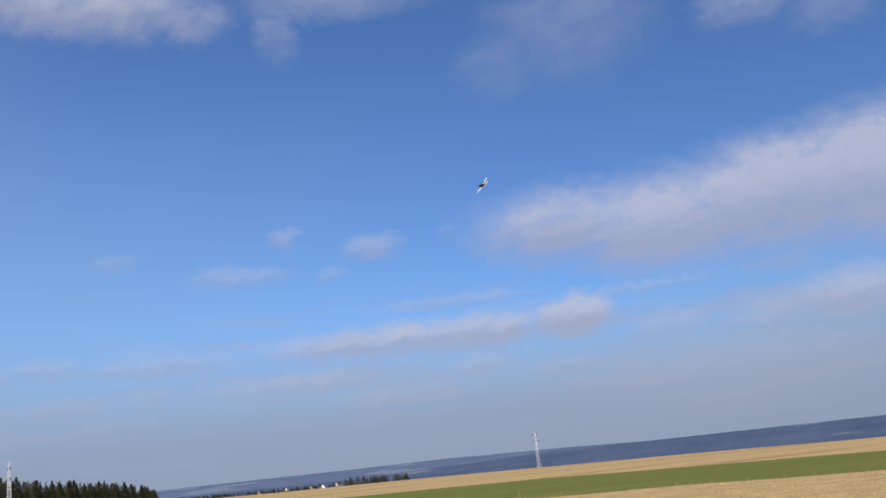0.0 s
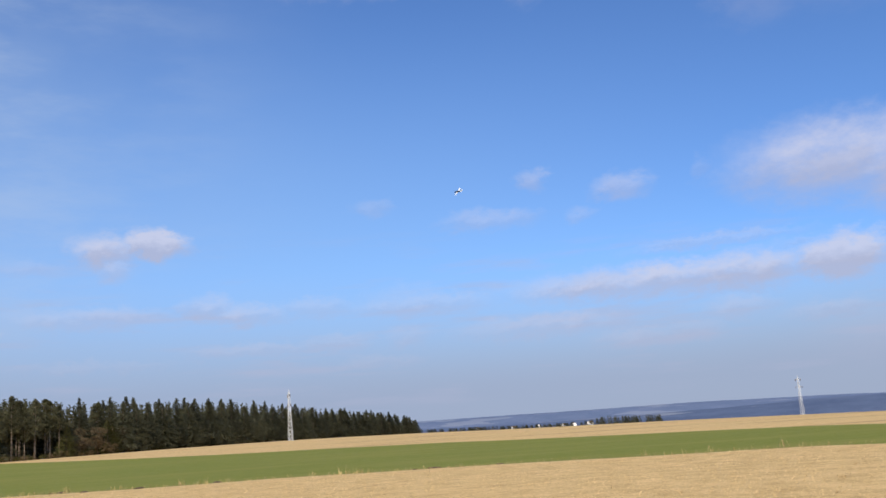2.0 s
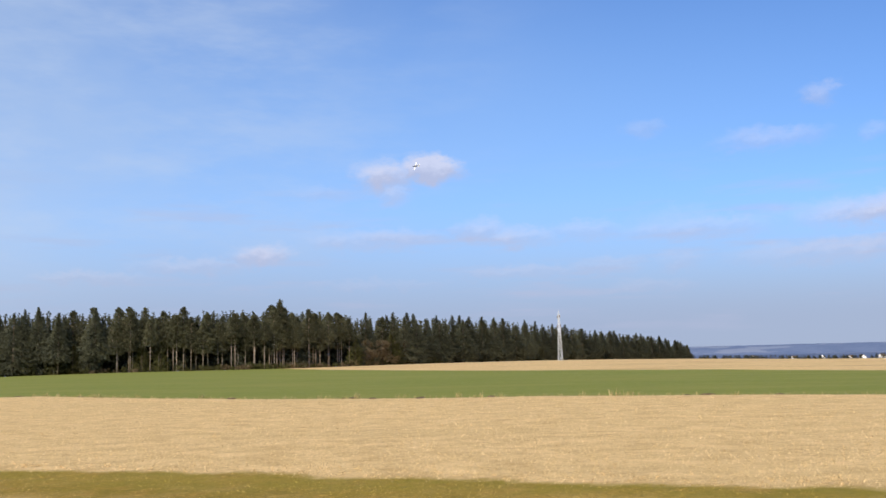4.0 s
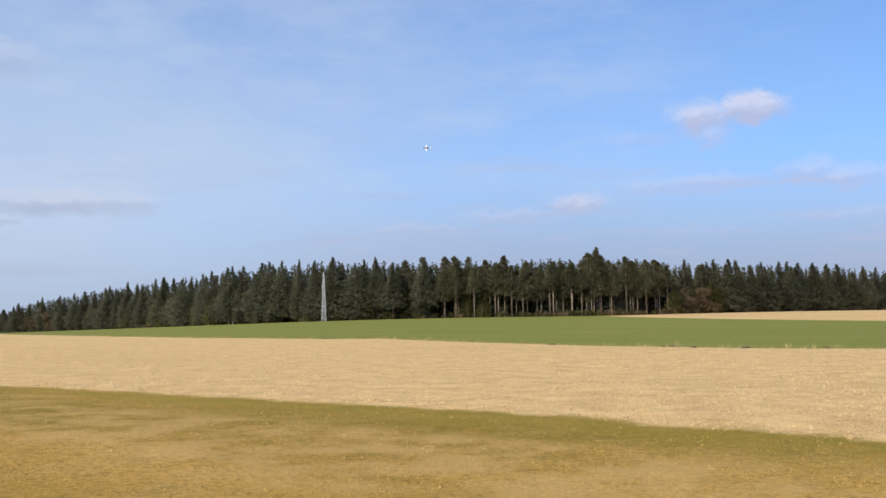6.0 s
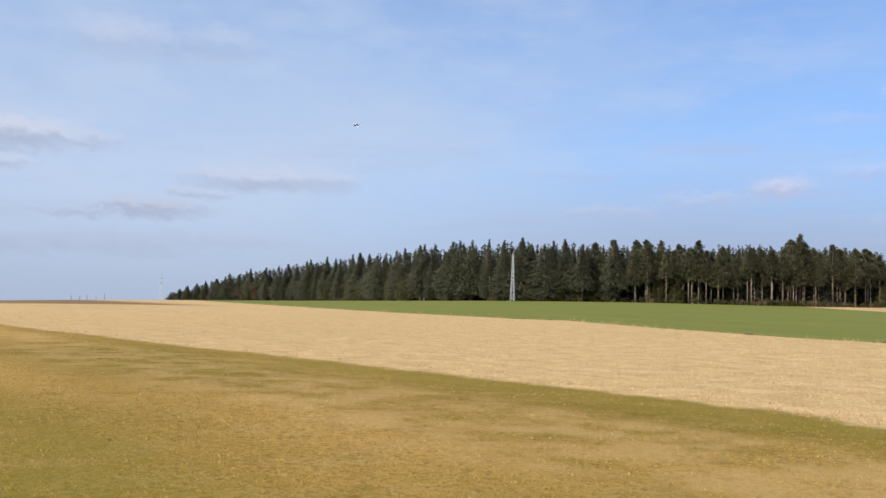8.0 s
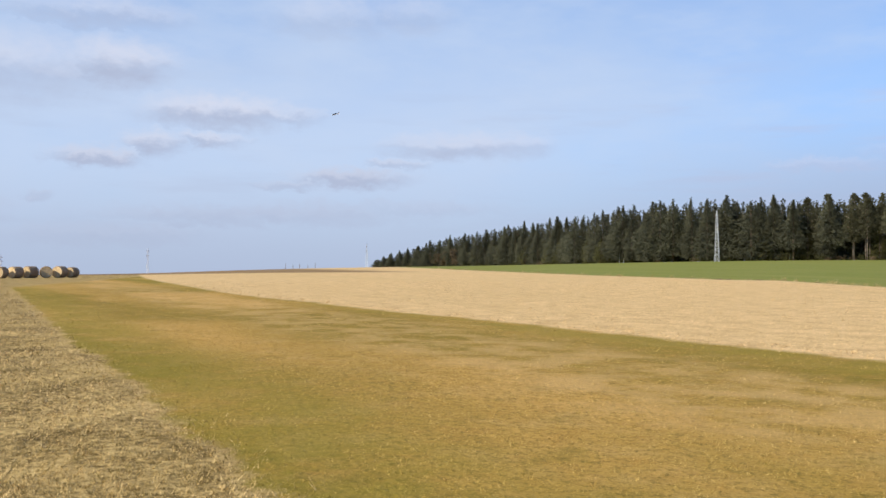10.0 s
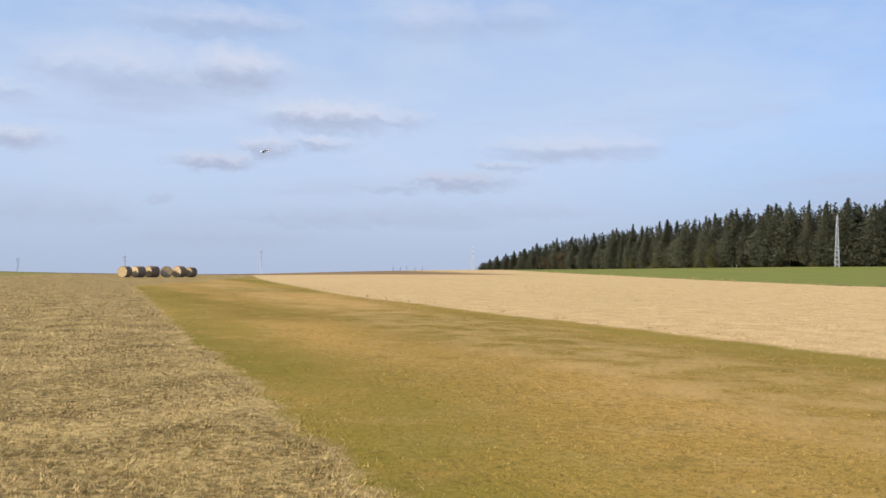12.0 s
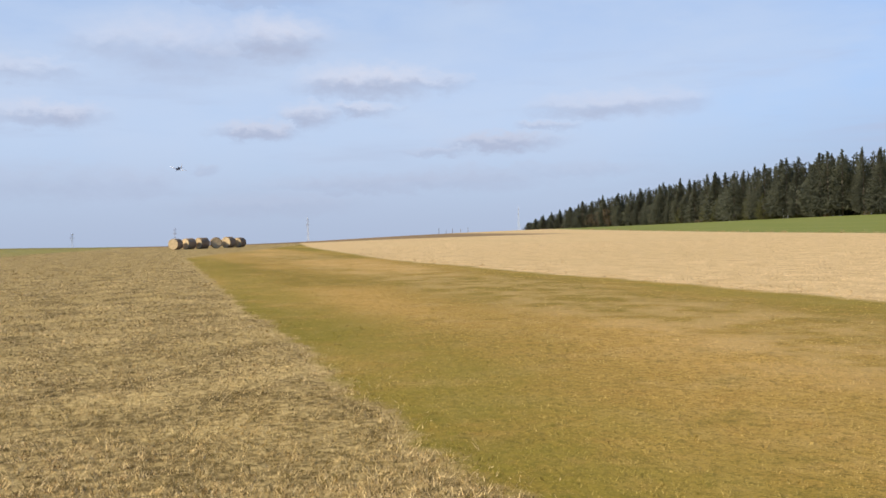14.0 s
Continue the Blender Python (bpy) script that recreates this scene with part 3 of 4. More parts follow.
for i, (h, rad) in enumerate([(11.5, 2.6), (10.0, 2.3), (13.0, 2.6)]):
    KINDS["young"].append(tree_kind("young_spruce", "bushy young spruce, lighter green, branched to the ground", h, spruce_crown(60 + i, h, 0.2, rad, 1300, 0.7, 0.25, 1.6), M_YOUNG, M_BARK, 0.13))
    HEIGHT[KINDS["young"][-1]] = h
for i, h in enumerate((6.0, 7.5)):
    c, l = shrub(70 + i, h)
    KINDS["bare"].append(tree_kind("bare_shrub", "leafless reddish brown shrub at the wood's edge", h, clump_crown(75 + i, c, 110, 0.42), M_BARE, M_BARK, 0.09, l))
    HEIGHT[KINDS["bare"][-1]] = h

# bearing, distance of the wood's front, elevation of its tops
WOOD = np.array([(-38.3, 520, 0.25), (-37, 505, 0.75), (-35.5, 490, 1.15), (-34, 470, 1.6), (-31, 430, 2.15), (-27.5, 380, 2.65), (-24, 335, 3.2), (-21, 308, 3.5), (-18.3, 297, 3.75), (-12, 294, 3.75),
                 (-5, 300, 3.72), (-1, 306, 3.75), (2, 322, 3.5), (4, 335, 3.3), (7.6, 360, 3.1), (11, 395, 2.85), (14.3, 430, 2.55), (17, 470, 2.15), (19.1, 510, 1.82), (22.2, 580, 1.4), (23.3, 610, 1.05), (24.0, 620, 0.75)], float)
used = set()


def stand(kind, which, x, y, height, turn, broad=1.0):
    src = KINDS[kind][which % len(KINDS[kind])]
    k = height / HEIGHT[src]
    z = float(ground_z(x, y)) - 0.05
    ob = src if src not in used else copy_thing(src, Matrix())
    used.add(src)
    wide = 0.5 * (k + 1) * (0.85 + 0.45 * ((turn * 7.13) % 1.0)) * broad
    ob.matrix_world = Matrix.LocRotScale((x, y, z), Euler((0, 0, turn)), (wide, wide, k))
    return ob


def plant_wood():
    rng = np.random.RandomState(8)
    az = -38.3
    row = 0
    while az < 24.0:
        r0, top = np.interp(az, WOOD[:, 0], WOOD[:, 1]), np.interp(az, WOOD[:, 0], WOOD[:, 2])
        for depth in (0, 1):
            a = az + rng.uniform(-0.15, 0.15)
            r = r0 + depth * rng.uniform(3, 7) + rng.uniform(-1.5, 1.5)
            x, y = r * math.sin(radians(a)), r * math.cos(radians(a))
            want = EYE + r * math.tan(radians(top)) - float(ground_z(x, y))
            h = want * (1.10 - 0.40 * rng.rand() ** 1.7)
            kind = "spruce"
            if -10.2 < a < 2.5 and depth == 0 and rng.rand() < 0.7:
                kind = "pine"
            elif -13 < a < 5.5 and rng.rand() < (0.85 if -10 < a < 1.5 else 0.45):
                kind = "pine"
            if depth == 0:
                if -17 < a < -11.3 and rng.rand() < 0.55 or (-9.3 < a < -7.5) or (3.5 < a < 9 and rng.rand() < 0.6) or (-30 < a < -18 and rng.rand() < 0.18):
                    kind, h = "young", want * rng.uniform(0.5, 0.68)
                if -37.2 < a < -33.4 and rng.rand() < 0.7 or (0.5 < a < 8 and rng.rand() < 0.25):
                    kind, h = "bare", min(want * 0.75, rng.uniform(5.0, 8.5))
            stand(kind, int(rng.randint(0, 9)), x, y, h, rng.uniform(0, 6.28), 1.4 if a > 3 else 1.1)
        az += math.degrees(3.35 / r0) * rng.uniform(0.4, 1.6)
    # a screen of slender pines whose trunks show
    for a in np.arange(-10.4, 3.2, 0.5):
        a += rng.uniform(-0.3, 0.3)
        r = np.interp(a, WOOD[:, 0], WOOD[:, 1]) + rng.uniform(-3, 2)
        x, y, z = at(a, r)
        stand("pine", int(rng.randint(0, 9)), x, y, (EYE + r * math.tan(radians(np.interp(a, WOOD[:, 0], WOOD[:, 2]))) - z) * rng.uniform(0.8, 1.0), rng.uniform(0, 6.28))
    # the old pine that tops the rest
    x, y, _ = at(-0.95, 309)
    stand("pine", 3, x, y, 22.6, 1.0)


def plant_rest():
    """The depth of the wood behind its edge, and the far rows: joined, as one could not count them."""
    rng = np.random.RandomState(9)
    out, trunks = [], []
    forms = [spruce_crown(90 + i, 18.0, 0.6, 3.4 - 0.2 * i, 270, 1.8, 0.4, 1.25 + 0.2 * i) for i in range(4)]
    for a in np.arange(-38.2, 23.9, 0.42):
        r0, top = np.interp(a, WOOD[:, 0], WOOD[:, 1]), np.interp(a, WOOD[:, 0], WOOD[:, 2])
        for d in (7.5, 11, 16, 22, 30):
            b, r = a + rng.uniform(-0.2, 0.2), r0 + d + rng.uniform(-2, 2)
            x, y = r * math.sin(radians(b)), r * math.cos(radians(b))
            z = float(ground_z(x, y))
            h = (EYE + r * math.tan(radians(top)) - z) * rng.uniform(0.84, 1.02)
            f, t = forms[rng.randint(4)] * np.array([1, 1, h / 18]), rng.uniform(0, 6.28)
            m = np.array([[math.cos(t), -math.sin(t), 0], [math.sin(t), math.cos(t), 0], [0, 0, 1]])
            out.append(f @ m.T + np.array([x, y, z]))
            trunks.append(((x, y, z - 0.5), (x, y, z + h * 0.9), 0.17, 0.05))
    wood = tagged(new("dense_wood"), "dark dense spruce wood behind its front trees", "woodland", kind="stuff")
    part("crowns", triangles("crowns", np.concatenate(out), M_SPRUCE), wood)
    part("trunks", rods("trunks", trunks, M_BARK, 5), wood)
    out = []
    for a, r, e in [(rng.uniform(24.2, 38.6), rng.uniform(560, 640), 0) for _ in range(170)]:
        top = np.interp(a, [24, 29, 33, 35.3, 36.5, 38.8], [0.24, 0.14, 0.10, 0.34, 0.24, 0.14]) - rng.rand() ** 2 * 0.16
        x, y = r * math.sin(radians(a)), r * math.cos(radians(a))
        z = EYE + r * math.tan(radians(top))
        g = float(ground_z(x, y))
        out.append(forms[rng.randint(4)] * np.array([0.5, 0.5, max(z - g, 3) / 18]) + np.array([x, y, g]))
    far = tagged(new("far_tree_row"), "far row of dark conifers behind the field's crest", "trees", kind="stuff")
    part("crowns", triangles("crowns", np.concatenate(out), M_SPRUCE), far)


def undergrowth():
    """Brambles, saplings and dead brush along the foot of the wood."""
    rng = np.random.RandomState(15)
    for mat, name, label, n, pick in ((M_YOUNG, "green_undergrowth", "low green brambles and saplings at the foot of the wood", 150, 0), (M_BARE, "brown_undergrowth", "low brown leafless brush at the foot of the wood", 60, 1)):
        centres = []
        for _ in range(n):
            a = rng.choice([rng.uniform(-5, 9), rng.uniform(-37, -14), rng.uniform(-12, 2)], p=[0.5, 0.3, 0.2])
            r = np.interp(a, WOOD[:, 0], WOOD[:, 1]) - rng.uniform(-1, 4)
            x, y, z = at(a, r)
            s = rng.uniform(0.5, 1.5) * (1.5 if 3 < a < 8 else 1)
            for _k in range(2):
                centres.append(((x + rng.randn() * s * 0.6, y + rng.randn() * s * 0.6, z + s * rng.uniform(0.3, 0.9)), s * 0.8))
        tagged(new(name, triangles(name, clump_crown(16 + pick, centres, 22, 0.6), mat)), label, "undergrowth", kind="stuff")


plant_wood()
plant_rest()
undergrowth()


# ---- a far village ----
def far_house(width, wall_h, roof_h):
    house = tagged(new("far_house"), "far white house with a dark gabled roof beyond the field", "house", "far village")
    w, d = width / 2, 4.0
    part("wall", mesh_of("wall", [(-w, -d, -3), (w, -d, -3), (w, d, -3), (-w, d, -3), (-w, -d, wall_h), (w, -d, wall_h), (w, d, wall_h), (-w, d, wall_h), (-w, 0, wall_h + roof_h * 0.94), (w, 0, wall_h + roof_h * 0.94)],
                         [(0, 1, 5, 4), (2, 3, 7, 6), (1, 2, 6, 9, 5), (3, 0, 4, 8, 7), (3, 2, 1, 0)], M_WHITE), house)
    q, e = w + 0.4, d + 0.5
    lower = wall_h - roof_h * 0.12
    part("roof", mesh_of("roof", [(-q, -e, lower), (q, -e, lower), (q, 0, wall_h + roof_h), (-q, 0, wall_h + roof_h), (-q, e, lower), (q, e, lower),
                                  (-q, -e, lower - 0.25), (q, -e, lower - 0.25), (q, 0, wall_h + roof_h - 0.25), (-q, 0, wall_h + roof_h - 0.25), (-q, e, lower - 0.25), (q, e, lower - 0.25)],
                         [(0, 1, 2, 3), (3, 2, 5, 4), (7, 6, 9, 8), (8, 9, 10, 11), (0, 6, 7, 1), (5, 11, 10, 4)], M_EARTH), house)
    return house


for bearing, width, wall_h, turn in ((27.4, 8, 5.5, 40), (29.6, 7, 5.0, 10), (31.1, 9, 6.0, 65), (32.6, 8, 5.5, 25), (33.2, 7, 6.0, 80), (34.2, 8, 7.0, 15)):
    x, y, z = at(bearing, 1500)
    far_house(width, wall_h, 3.2).matrix_world = pose(x, y, z, 0, 0, turn)


# ---- lattice pylons of the power line ----
def pylon(height, mat, label, thick=1.0):
    root = tagged(new("lattice_pylon"), label, "pylon", "power line")
    half = lambda z: 0.56 - (0.56 - 0.16) * (z / height)
    corners = [(1, 1), (-1, 1), (-1, -1), (1, -1)]
    for cx, cy in corners:
        part("leg", rods("leg", [((cx * half(-0.3), cy * half(-0.3), -0.3), (cx * half(height), cy * half(height), height), 0.046 * thick, 0.036 * thick)], mat), root)
    zs, z = [0.0], 0.0
    while z < height - 0.7:
        z += max(0.8, half(z) * 2.5)
        zs.append(min(z, height))
    for z0, z1 in zip(zs, zs[1:]):
        for k in range(4):
            (ax, ay), (bx, by) = corners[k], corners[(k + 1) % 4]
            p = lambda c, q: (c[0] * half(q), c[1] * half(q), q)
            part("brace", rods("brace", [(p((ax, ay), z0), p((bx, by), z1), 0.027 * thick, 0.027 * thick), (p((bx, by), z0), p((ax, ay), z1), 0.027 * thick, 0.027 * thick)], mat, 4), root)
    part("cap", rods("cap", [((0, 0, height - 0.1), (0, 0, height + 0.5), 0.09, 0.05)], mat), root)
    for level, reach in ((0.93, 1.2 * thick ** 0.7), (0.74, 1.6 * thick ** 0.7)):
        z, s = height * level, half(height * level)
        arm = part("cross_arm", rods("cross_arm", [((0, -reach, z), (0, reach, z), 0.07, 0.07), ((0, 0, z + 0.5), (0, -reach, z), 0.045, 0.045), ((0, 0, z + 0.5), (0, reach, z), 0.045, 0.045)], mat), root)
        for y in (-reach, reach):
            part("insulator", rods("insulator", [((0, y, z), (0, y, z - 0.35), 0.11, 0.13), ((0, y, z - 0.35), (0, y, z - 0.75), 0.15, 0.08)], M_GLASSY, 8), arm)
    return root


def place_pylons():
    steel = "pale galvanised steel lattice pylon tapering to its top"
    for a, r, top in ((-17.75, 277, 3.21), (16.13, 271, 3.3), (46.27, 390, 1.75)):
        x, y, z = at(a, r)
        p = pylon(EYE + r * math.tan(radians(top)) - z - 0.5, M_STEEL, steel + " in the field")
        p.matrix_world = pose(x, y, z, 0, 0, 0)
    for a, r, top in ((-38.95, 470, 1.28), (-51.95, 560, 0.95), (-59.8, 640, 0.49), (-65.5, 720, 0.32)):
        x, y, z = at(a, r)
        p = pylon(EYE + r * math.tan(radians(top)) - z - 0.5, M_FARSTEEL, "far grey lattice pylon with two cross arms beyond the crest", 2.4 if a > -40 else 1.6)
        p.matrix_world = pose(x, y, z, 0, 0, 35)


place_pylons()


# ---- posts ----
def place_posts():
    for a, r, tall, thick in ((-23.45, 325, 3.2, 0.07), (-23.2, 325, 1.6, 0.12)):
        x, y, z = at(a, r)
        post = tagged(new("marker_post", rods("marker_post", [((0, 0, -0.3), (0, 0, tall * 0.97), thick, thick * 0.9), ((0, 0, tall * 0.97), (0, 0, tall), thick * 0.9, thick * 0.4)], M_STEEL, 8)), "pale slim post at the edge of the wood", "post", "posts by the wood")
        post.matrix_world = pose(x, y, z, 0, 0, 0)
    for a, tall in ((-43.9, 0.02), (-43.45, -0.08), (-43.05, 0.0), (-42.55, -0.04), (-42.1, 0.06)):
        r = 560
        x, y, z = at(a, r)
        h = EYE + r * math.tan(radians(tall)) - z
        pole = tagged(new("far_pole", rods("far_pole", [((0, 0, -0.3), (0, 0, h), 0.16, 0.11), ((0, -0.9, h - 0.7), (0, 0.9, h - 0.7), 0.08, 0.08)], M_BARK, 8)), "dark slim pole far behind the crest", "pole", "far poles")
        pole.matrix_world = pose(x, y, z, 0, 0, 40)


place_posts()


# ---- round bales ----
def bale_meshes():
    bm = bmesh.new()
    ring, R, W = 36, 0.69, 0.66
    prof = [(-W, R * 0.93), (-W + 0.05, R * 0.985), (-W * 0.5, R * 1.01), (0, R * 1.0), (W * 0.5, R * 1.012), (W - 0.05, R * 0.985), (W, R * 0.93)]
    rng = random.Random(4)
    loops = [[bm.verts.new((q * 1.0, math.cos(2 * math.pi * i / ring) * r * (1 + rng.uniform(-0.01, 0.012)), math.sin(2 * math.pi * i / ring) * r * (0.985 if math.sin(2 * math.pi * i / ring) < -0.8 else 1))) for i in range(ring)] for q, r in prof]
    for a, b in zip(loops, loops[1:]):
        for i in range(ring):
            bm.faces.new((a[i], a[(i + 1) % ring], b[(i + 1) % ring], b[i]))
    wrap = bm_mesh("wrap", bm, M_BALEWRAP, True)
    bm = bmesh.new()
    c = bm.verts.new((W - 0.03, 0, 0))
    prev = None
    for k in range(1, 9):
        rr = R * 0.93 * k / 8
        row = [bm.verts.new((W - 0.015 + (0.018 if k % 2 else 0) * (k < 8) + rng.uniform(-0.008, 0.008), math.cos(2 * math.pi * i / ring) * rr, math.sin(2 * math.pi * i / ring) * rr)) for i in range(ring)]
        for i in range(ring):
            bm.faces.new((c, row[i], row[(i + 1) % ring]) if prev is None else (prev[i], row[i], row[(i + 1) % ring], prev[(i + 1) % ring]))
        prev = row
    return wrap, bm_mesh("end_face", bm, M_BALE)


def place_bales():
    wrap, face = bale_meshes()
    rng = random.Random(11)
    for i in range(6):
        a = -59.75 + i * 0.75 + rng.uniform(-0.06, 0.06) + (0.12 if i == 3 else 0)
        x, y, z = at(a, 118 + i * 1.2)
        bale = tagged(new("round_bale"), "round straw bale lying on its side in a row", "straw bale", "row of bales")
        part("wrap", wrap, bale)
        part("end_face", face, bale, "rolled straw end of the bale")
        part("end_face", face, bale, "rolled straw end of the bale", pose(0, 0, 0, 0, 0, 180))
        k = rng.uniform(0.94, 1.05)
        turn = -68 + rng.uniform(-12, 12) + (35 if i == 3 else 0)
        bale.matrix_world = Matrix.LocRotScale((x, y, z + 0.67 * k), Euler((rng.uniform(0, 6.28), 0, radians(turn)), "XYZ"), (k, k, k))


place_bales()


# ---- grass, stalks and weeds ----
def edge_v(points, u):
    return np.interp(u, [q[0] for q in points], [q[1] for q in points])


def border(u, near):
    """Where the strip's near and far borders run, along u."""
    wob = 0.07 * np.sin(2.1 * u + 1.3 * np.sin(0.63 * u)) + 0.04 * np.sin(5.3 * u)
    ramp = lambda a, b: np.clip((u - a) / (b - a), 0, 1)
    return 1.75 + 0.2 * ramp(24, 14) - wob if near else edge_v(STRIP_EDGE, u) - wob


def blades(name, label, mat, count, az0, az1, r0, r1, keep, length, lean, seed, thick=1.0, tufty=0.8, least=0.002):
    """Loose blades in matted clumps: each clump has its own lie and height."""
    rng = np.random.RandomState(seed)
    a = np.radians(rng.uniform(az0, az1, count))
    r = np.exp(rng.uniform(math.log(r0), math.log(r1), count))
    x, y = r * np.sin(a), r * np.cos(a)
    u, v = STRIP_N[0] * y - STRIP_N[1] * x, STRIP_N[0] * x + STRIP_N[1] * y
    ok = keep(u, v + rng.randn(count) * 0.24)
    x, y, r = x[ok], y[ok], r[ok]
    n = len(x)
    z = ground_z(x, y) - 0.01
    swirl = np.sin(x * 15.1 + 2.3 * np.sin(y * 11.3 + 0.9 * np.sin(x * 6.1))) + np.sin(y * 17.3 + 2.1 * np.sin(x * 12.7 + np.sin(y * 5.0)))
    clump = 1.0 - tufty / 2 + tufty * (0.5 + 0.25 * swirl) * (0.7 + 0.6 * np.sin(x * 1.3 + np.sin(y * 1.1) * 2) ** 2)
    ln = length * (0.35 + 1.1 * rng.rand(n)) * clump
    w = np.maximum(least, r * 0.00028) * (0.6 + 0.7 * rng.rand(n)) * thick
    t, d = rng.uniform(0, 2 * math.pi, n), swirl * 1.9 + rng.randn(n) * 1.1
    k = lean * (0.5 + 0.6 * rng.rand(n))
    base = np.stack([x, y, z], 1)
    side = np.stack([np.cos(t), np.sin(t), np.zeros(n)], 1) * w[:, None]
    tip = base + np.stack([np.cos(d) * k * ln, np.sin(d) * k * ln, ln * np.sqrt(np.maximum(0.06, 1 - np.minimum(k, 0.97) ** 2))], 1)
    tagged(new(name, triangles(name, np.stack([base - side, base + side, tip], 1), mat)), label, "grass", kind="stuff")


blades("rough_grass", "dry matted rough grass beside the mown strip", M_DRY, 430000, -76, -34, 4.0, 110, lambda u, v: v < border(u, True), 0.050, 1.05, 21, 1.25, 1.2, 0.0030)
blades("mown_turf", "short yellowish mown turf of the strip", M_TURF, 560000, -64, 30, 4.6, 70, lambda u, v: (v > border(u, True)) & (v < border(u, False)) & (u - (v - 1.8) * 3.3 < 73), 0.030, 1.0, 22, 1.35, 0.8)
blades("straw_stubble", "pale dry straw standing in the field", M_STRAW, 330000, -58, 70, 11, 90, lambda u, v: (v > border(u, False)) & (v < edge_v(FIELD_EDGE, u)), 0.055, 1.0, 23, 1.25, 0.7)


def tufts(name, label, mat, count, az0, az1, r0, r1, keep, tall, seed):
    """Single tussocks: a dozen blades that spread from one root."""
    rng = np.random.RandomState(seed)
    a, r = np.radians(rng.uniform(az0, az1, count)), np.exp(rng.uniform(math.log(r0), math.log(r1), count))
    x, y = r * np.sin(a), r * np.cos(a)
    u, v = STRIP_N[0] * y - STRIP_N[1] * x, STRIP_N[0] * x + STRIP_N[1] * y
    ok = keep(u, v)
    x, y, r = x[ok], y[ok], r[ok]
    k = 12
    n = len(x) * k
    root = np.repeat(np.stack([x, y, ground_z(x, y) - 0.01], 1), k, 0) + np.concatenate([rng.randn(n, 2) * 0.025, np.zeros((n, 1))], 1)
    size = np.repeat(tall * (0.5 + rng.rand(len(x)) ** 2), k) * (0.5 + 0.7 * rng.rand(n))
    d, t, lean = rng.uniform(0, 6.28, n), rng.uniform(0, 6.28, n), 0.35 + 0.6 * rng.rand(n)
    w = np.maximum(0.0035, np.repeat(r, k) * 0.00034)
    side = np.stack([np.cos(t) * w, np.sin(t) * w, np.zeros(n)], 1)
    tip = root + np.stack([np.cos(d) * lean * size, np.sin(d) * lean * size, size * np.sqrt(1 - np.minimum(lean, 0.94) ** 2)], 1)
    tagged(new(name, triangles(name, np.stack([root - side, root + side, tip], 1), mat)), label, "grass", kind="stuff")


tufts("grass_tussocks", "dry tussocks in the rough grass", M_DRY, 9000, -76, -38, 4.5, 60, lambda u, v: v < border(u, True) + 0.15, 0.06, 41)
tufts("straw_fringe", "ragged straw fringe along the mown strip", M_STRAW, 16000, -56, 32, 12, 70, lambda u, v: (v > border(u, False) - 0.1) & (v < border(u, False) + 1.2), 0.06, 42)
tufts("turf_tussocks", "small green tussocks in the mown turf", M_TURF, 2500, -62, 30, 5, 40, lambda u, v: (v > 1.8) & (v < 13.8), 0.04, 43)


def weeds():
    """Tall dry stalks along the border between straw and crop."""
    rng = np.random.RandomState(31)
    tri = []
    for u in np.arange(-25, 200, 0.35):
        v = float(edge_v(FIELD_EDGE, u)) + rng.randn() * 0.4
        big = rng.rand() ** 9
        for k in range(3 + int(14 * big)):
            uu, vv = u + rng.randn() * 0.12, v + rng.randn() * 0.15
            x, y = -0.872 * uu + 0.49 * vv, 0.49 * uu + 0.872 * vv
            z = float(ground_z(x, y))
            h = (0.10 + 0.12 * rng.rand()) * (1 + 1.5 * big)
            w = 0.010 + 0.008 * rng.rand() + 0.0001 * u
            t = rng.uniform(0, 6.28)
            s = np.array([math.cos(t) * w, math.sin(t) * w, 0])
            b = np.array([x, y, z - 0.02])
            tri.append((b - s, b + s, b + np.array([rng.randn() * 0.25 * h, rng.randn() * 0.25 * h, h])))
    tagged(new("border_weeds", triangles("border_weeds", np.array(tri), M_WEED)), "tall dry weeds along the field's border", "weeds", kind="stuff")


weeds()


def clods():
    """Dark turned-up earth along the same border."""
    rng = random.Random(51)
    for _ in range(16):
        u = rng.uniform(-16, 70)
        v = float(edge_v(FIELD_EDGE, u)) + rng.uniform(-0.4, 0.5)
        x, y = -0.872 * u + 0.49 * v, 0.49 * u + 0.872 * v
        bm = bmesh.new()
        bmesh.ops.create_icosphere(bm, subdivisions=2, radius=1.0)
        for q in bm.verts:
            q.co *= 1 + 0.35 * noise.noise(q.co * 1.7 + Vector((u, v, 0)))
        clod = tagged(new("earth_clod", bm_mesh("earth_clod", bm, M_EARTH)), "dark clod of turned earth at the field's border", "earth", "clods along the border")
        s = rng.uniform(0.07, 0.2)
        clod.matrix_world = Matrix.LocRotScale((x, y, float(ground_z(x, y)) + s * 0.1), Euler((0, 0, rng.uniform(0, 6.28))), (s * 1.9, s, s * 0.35))


clods()


# ---- the model aeroplane ----
def loft(name, sections, mat, ring=14):
    """Skin over ellipses (x, half width, half height, centre z) along x."""
    vs, fs = [], []
    for x, w, h, c in sections:
        vs += [(x, math.cos(2 * math.pi * i / ring) * w, c + math.sin(2 * math.pi * i / ring) * h) for i in range(ring)]
    for j in range(len(sections) - 1):
        fs += [(j * ring + i, j * ring + (i + 1) % ring, (j + 1) * ring + (i + 1) % ring, (j + 1) * ring + i) for i in range(ring)]
    fs += [tuple(range(ring))[::-1], tuple(range((len(sections) - 1) * ring, len(sections) * ring))]
    return mesh_of(name, vs, fs, mat, True)


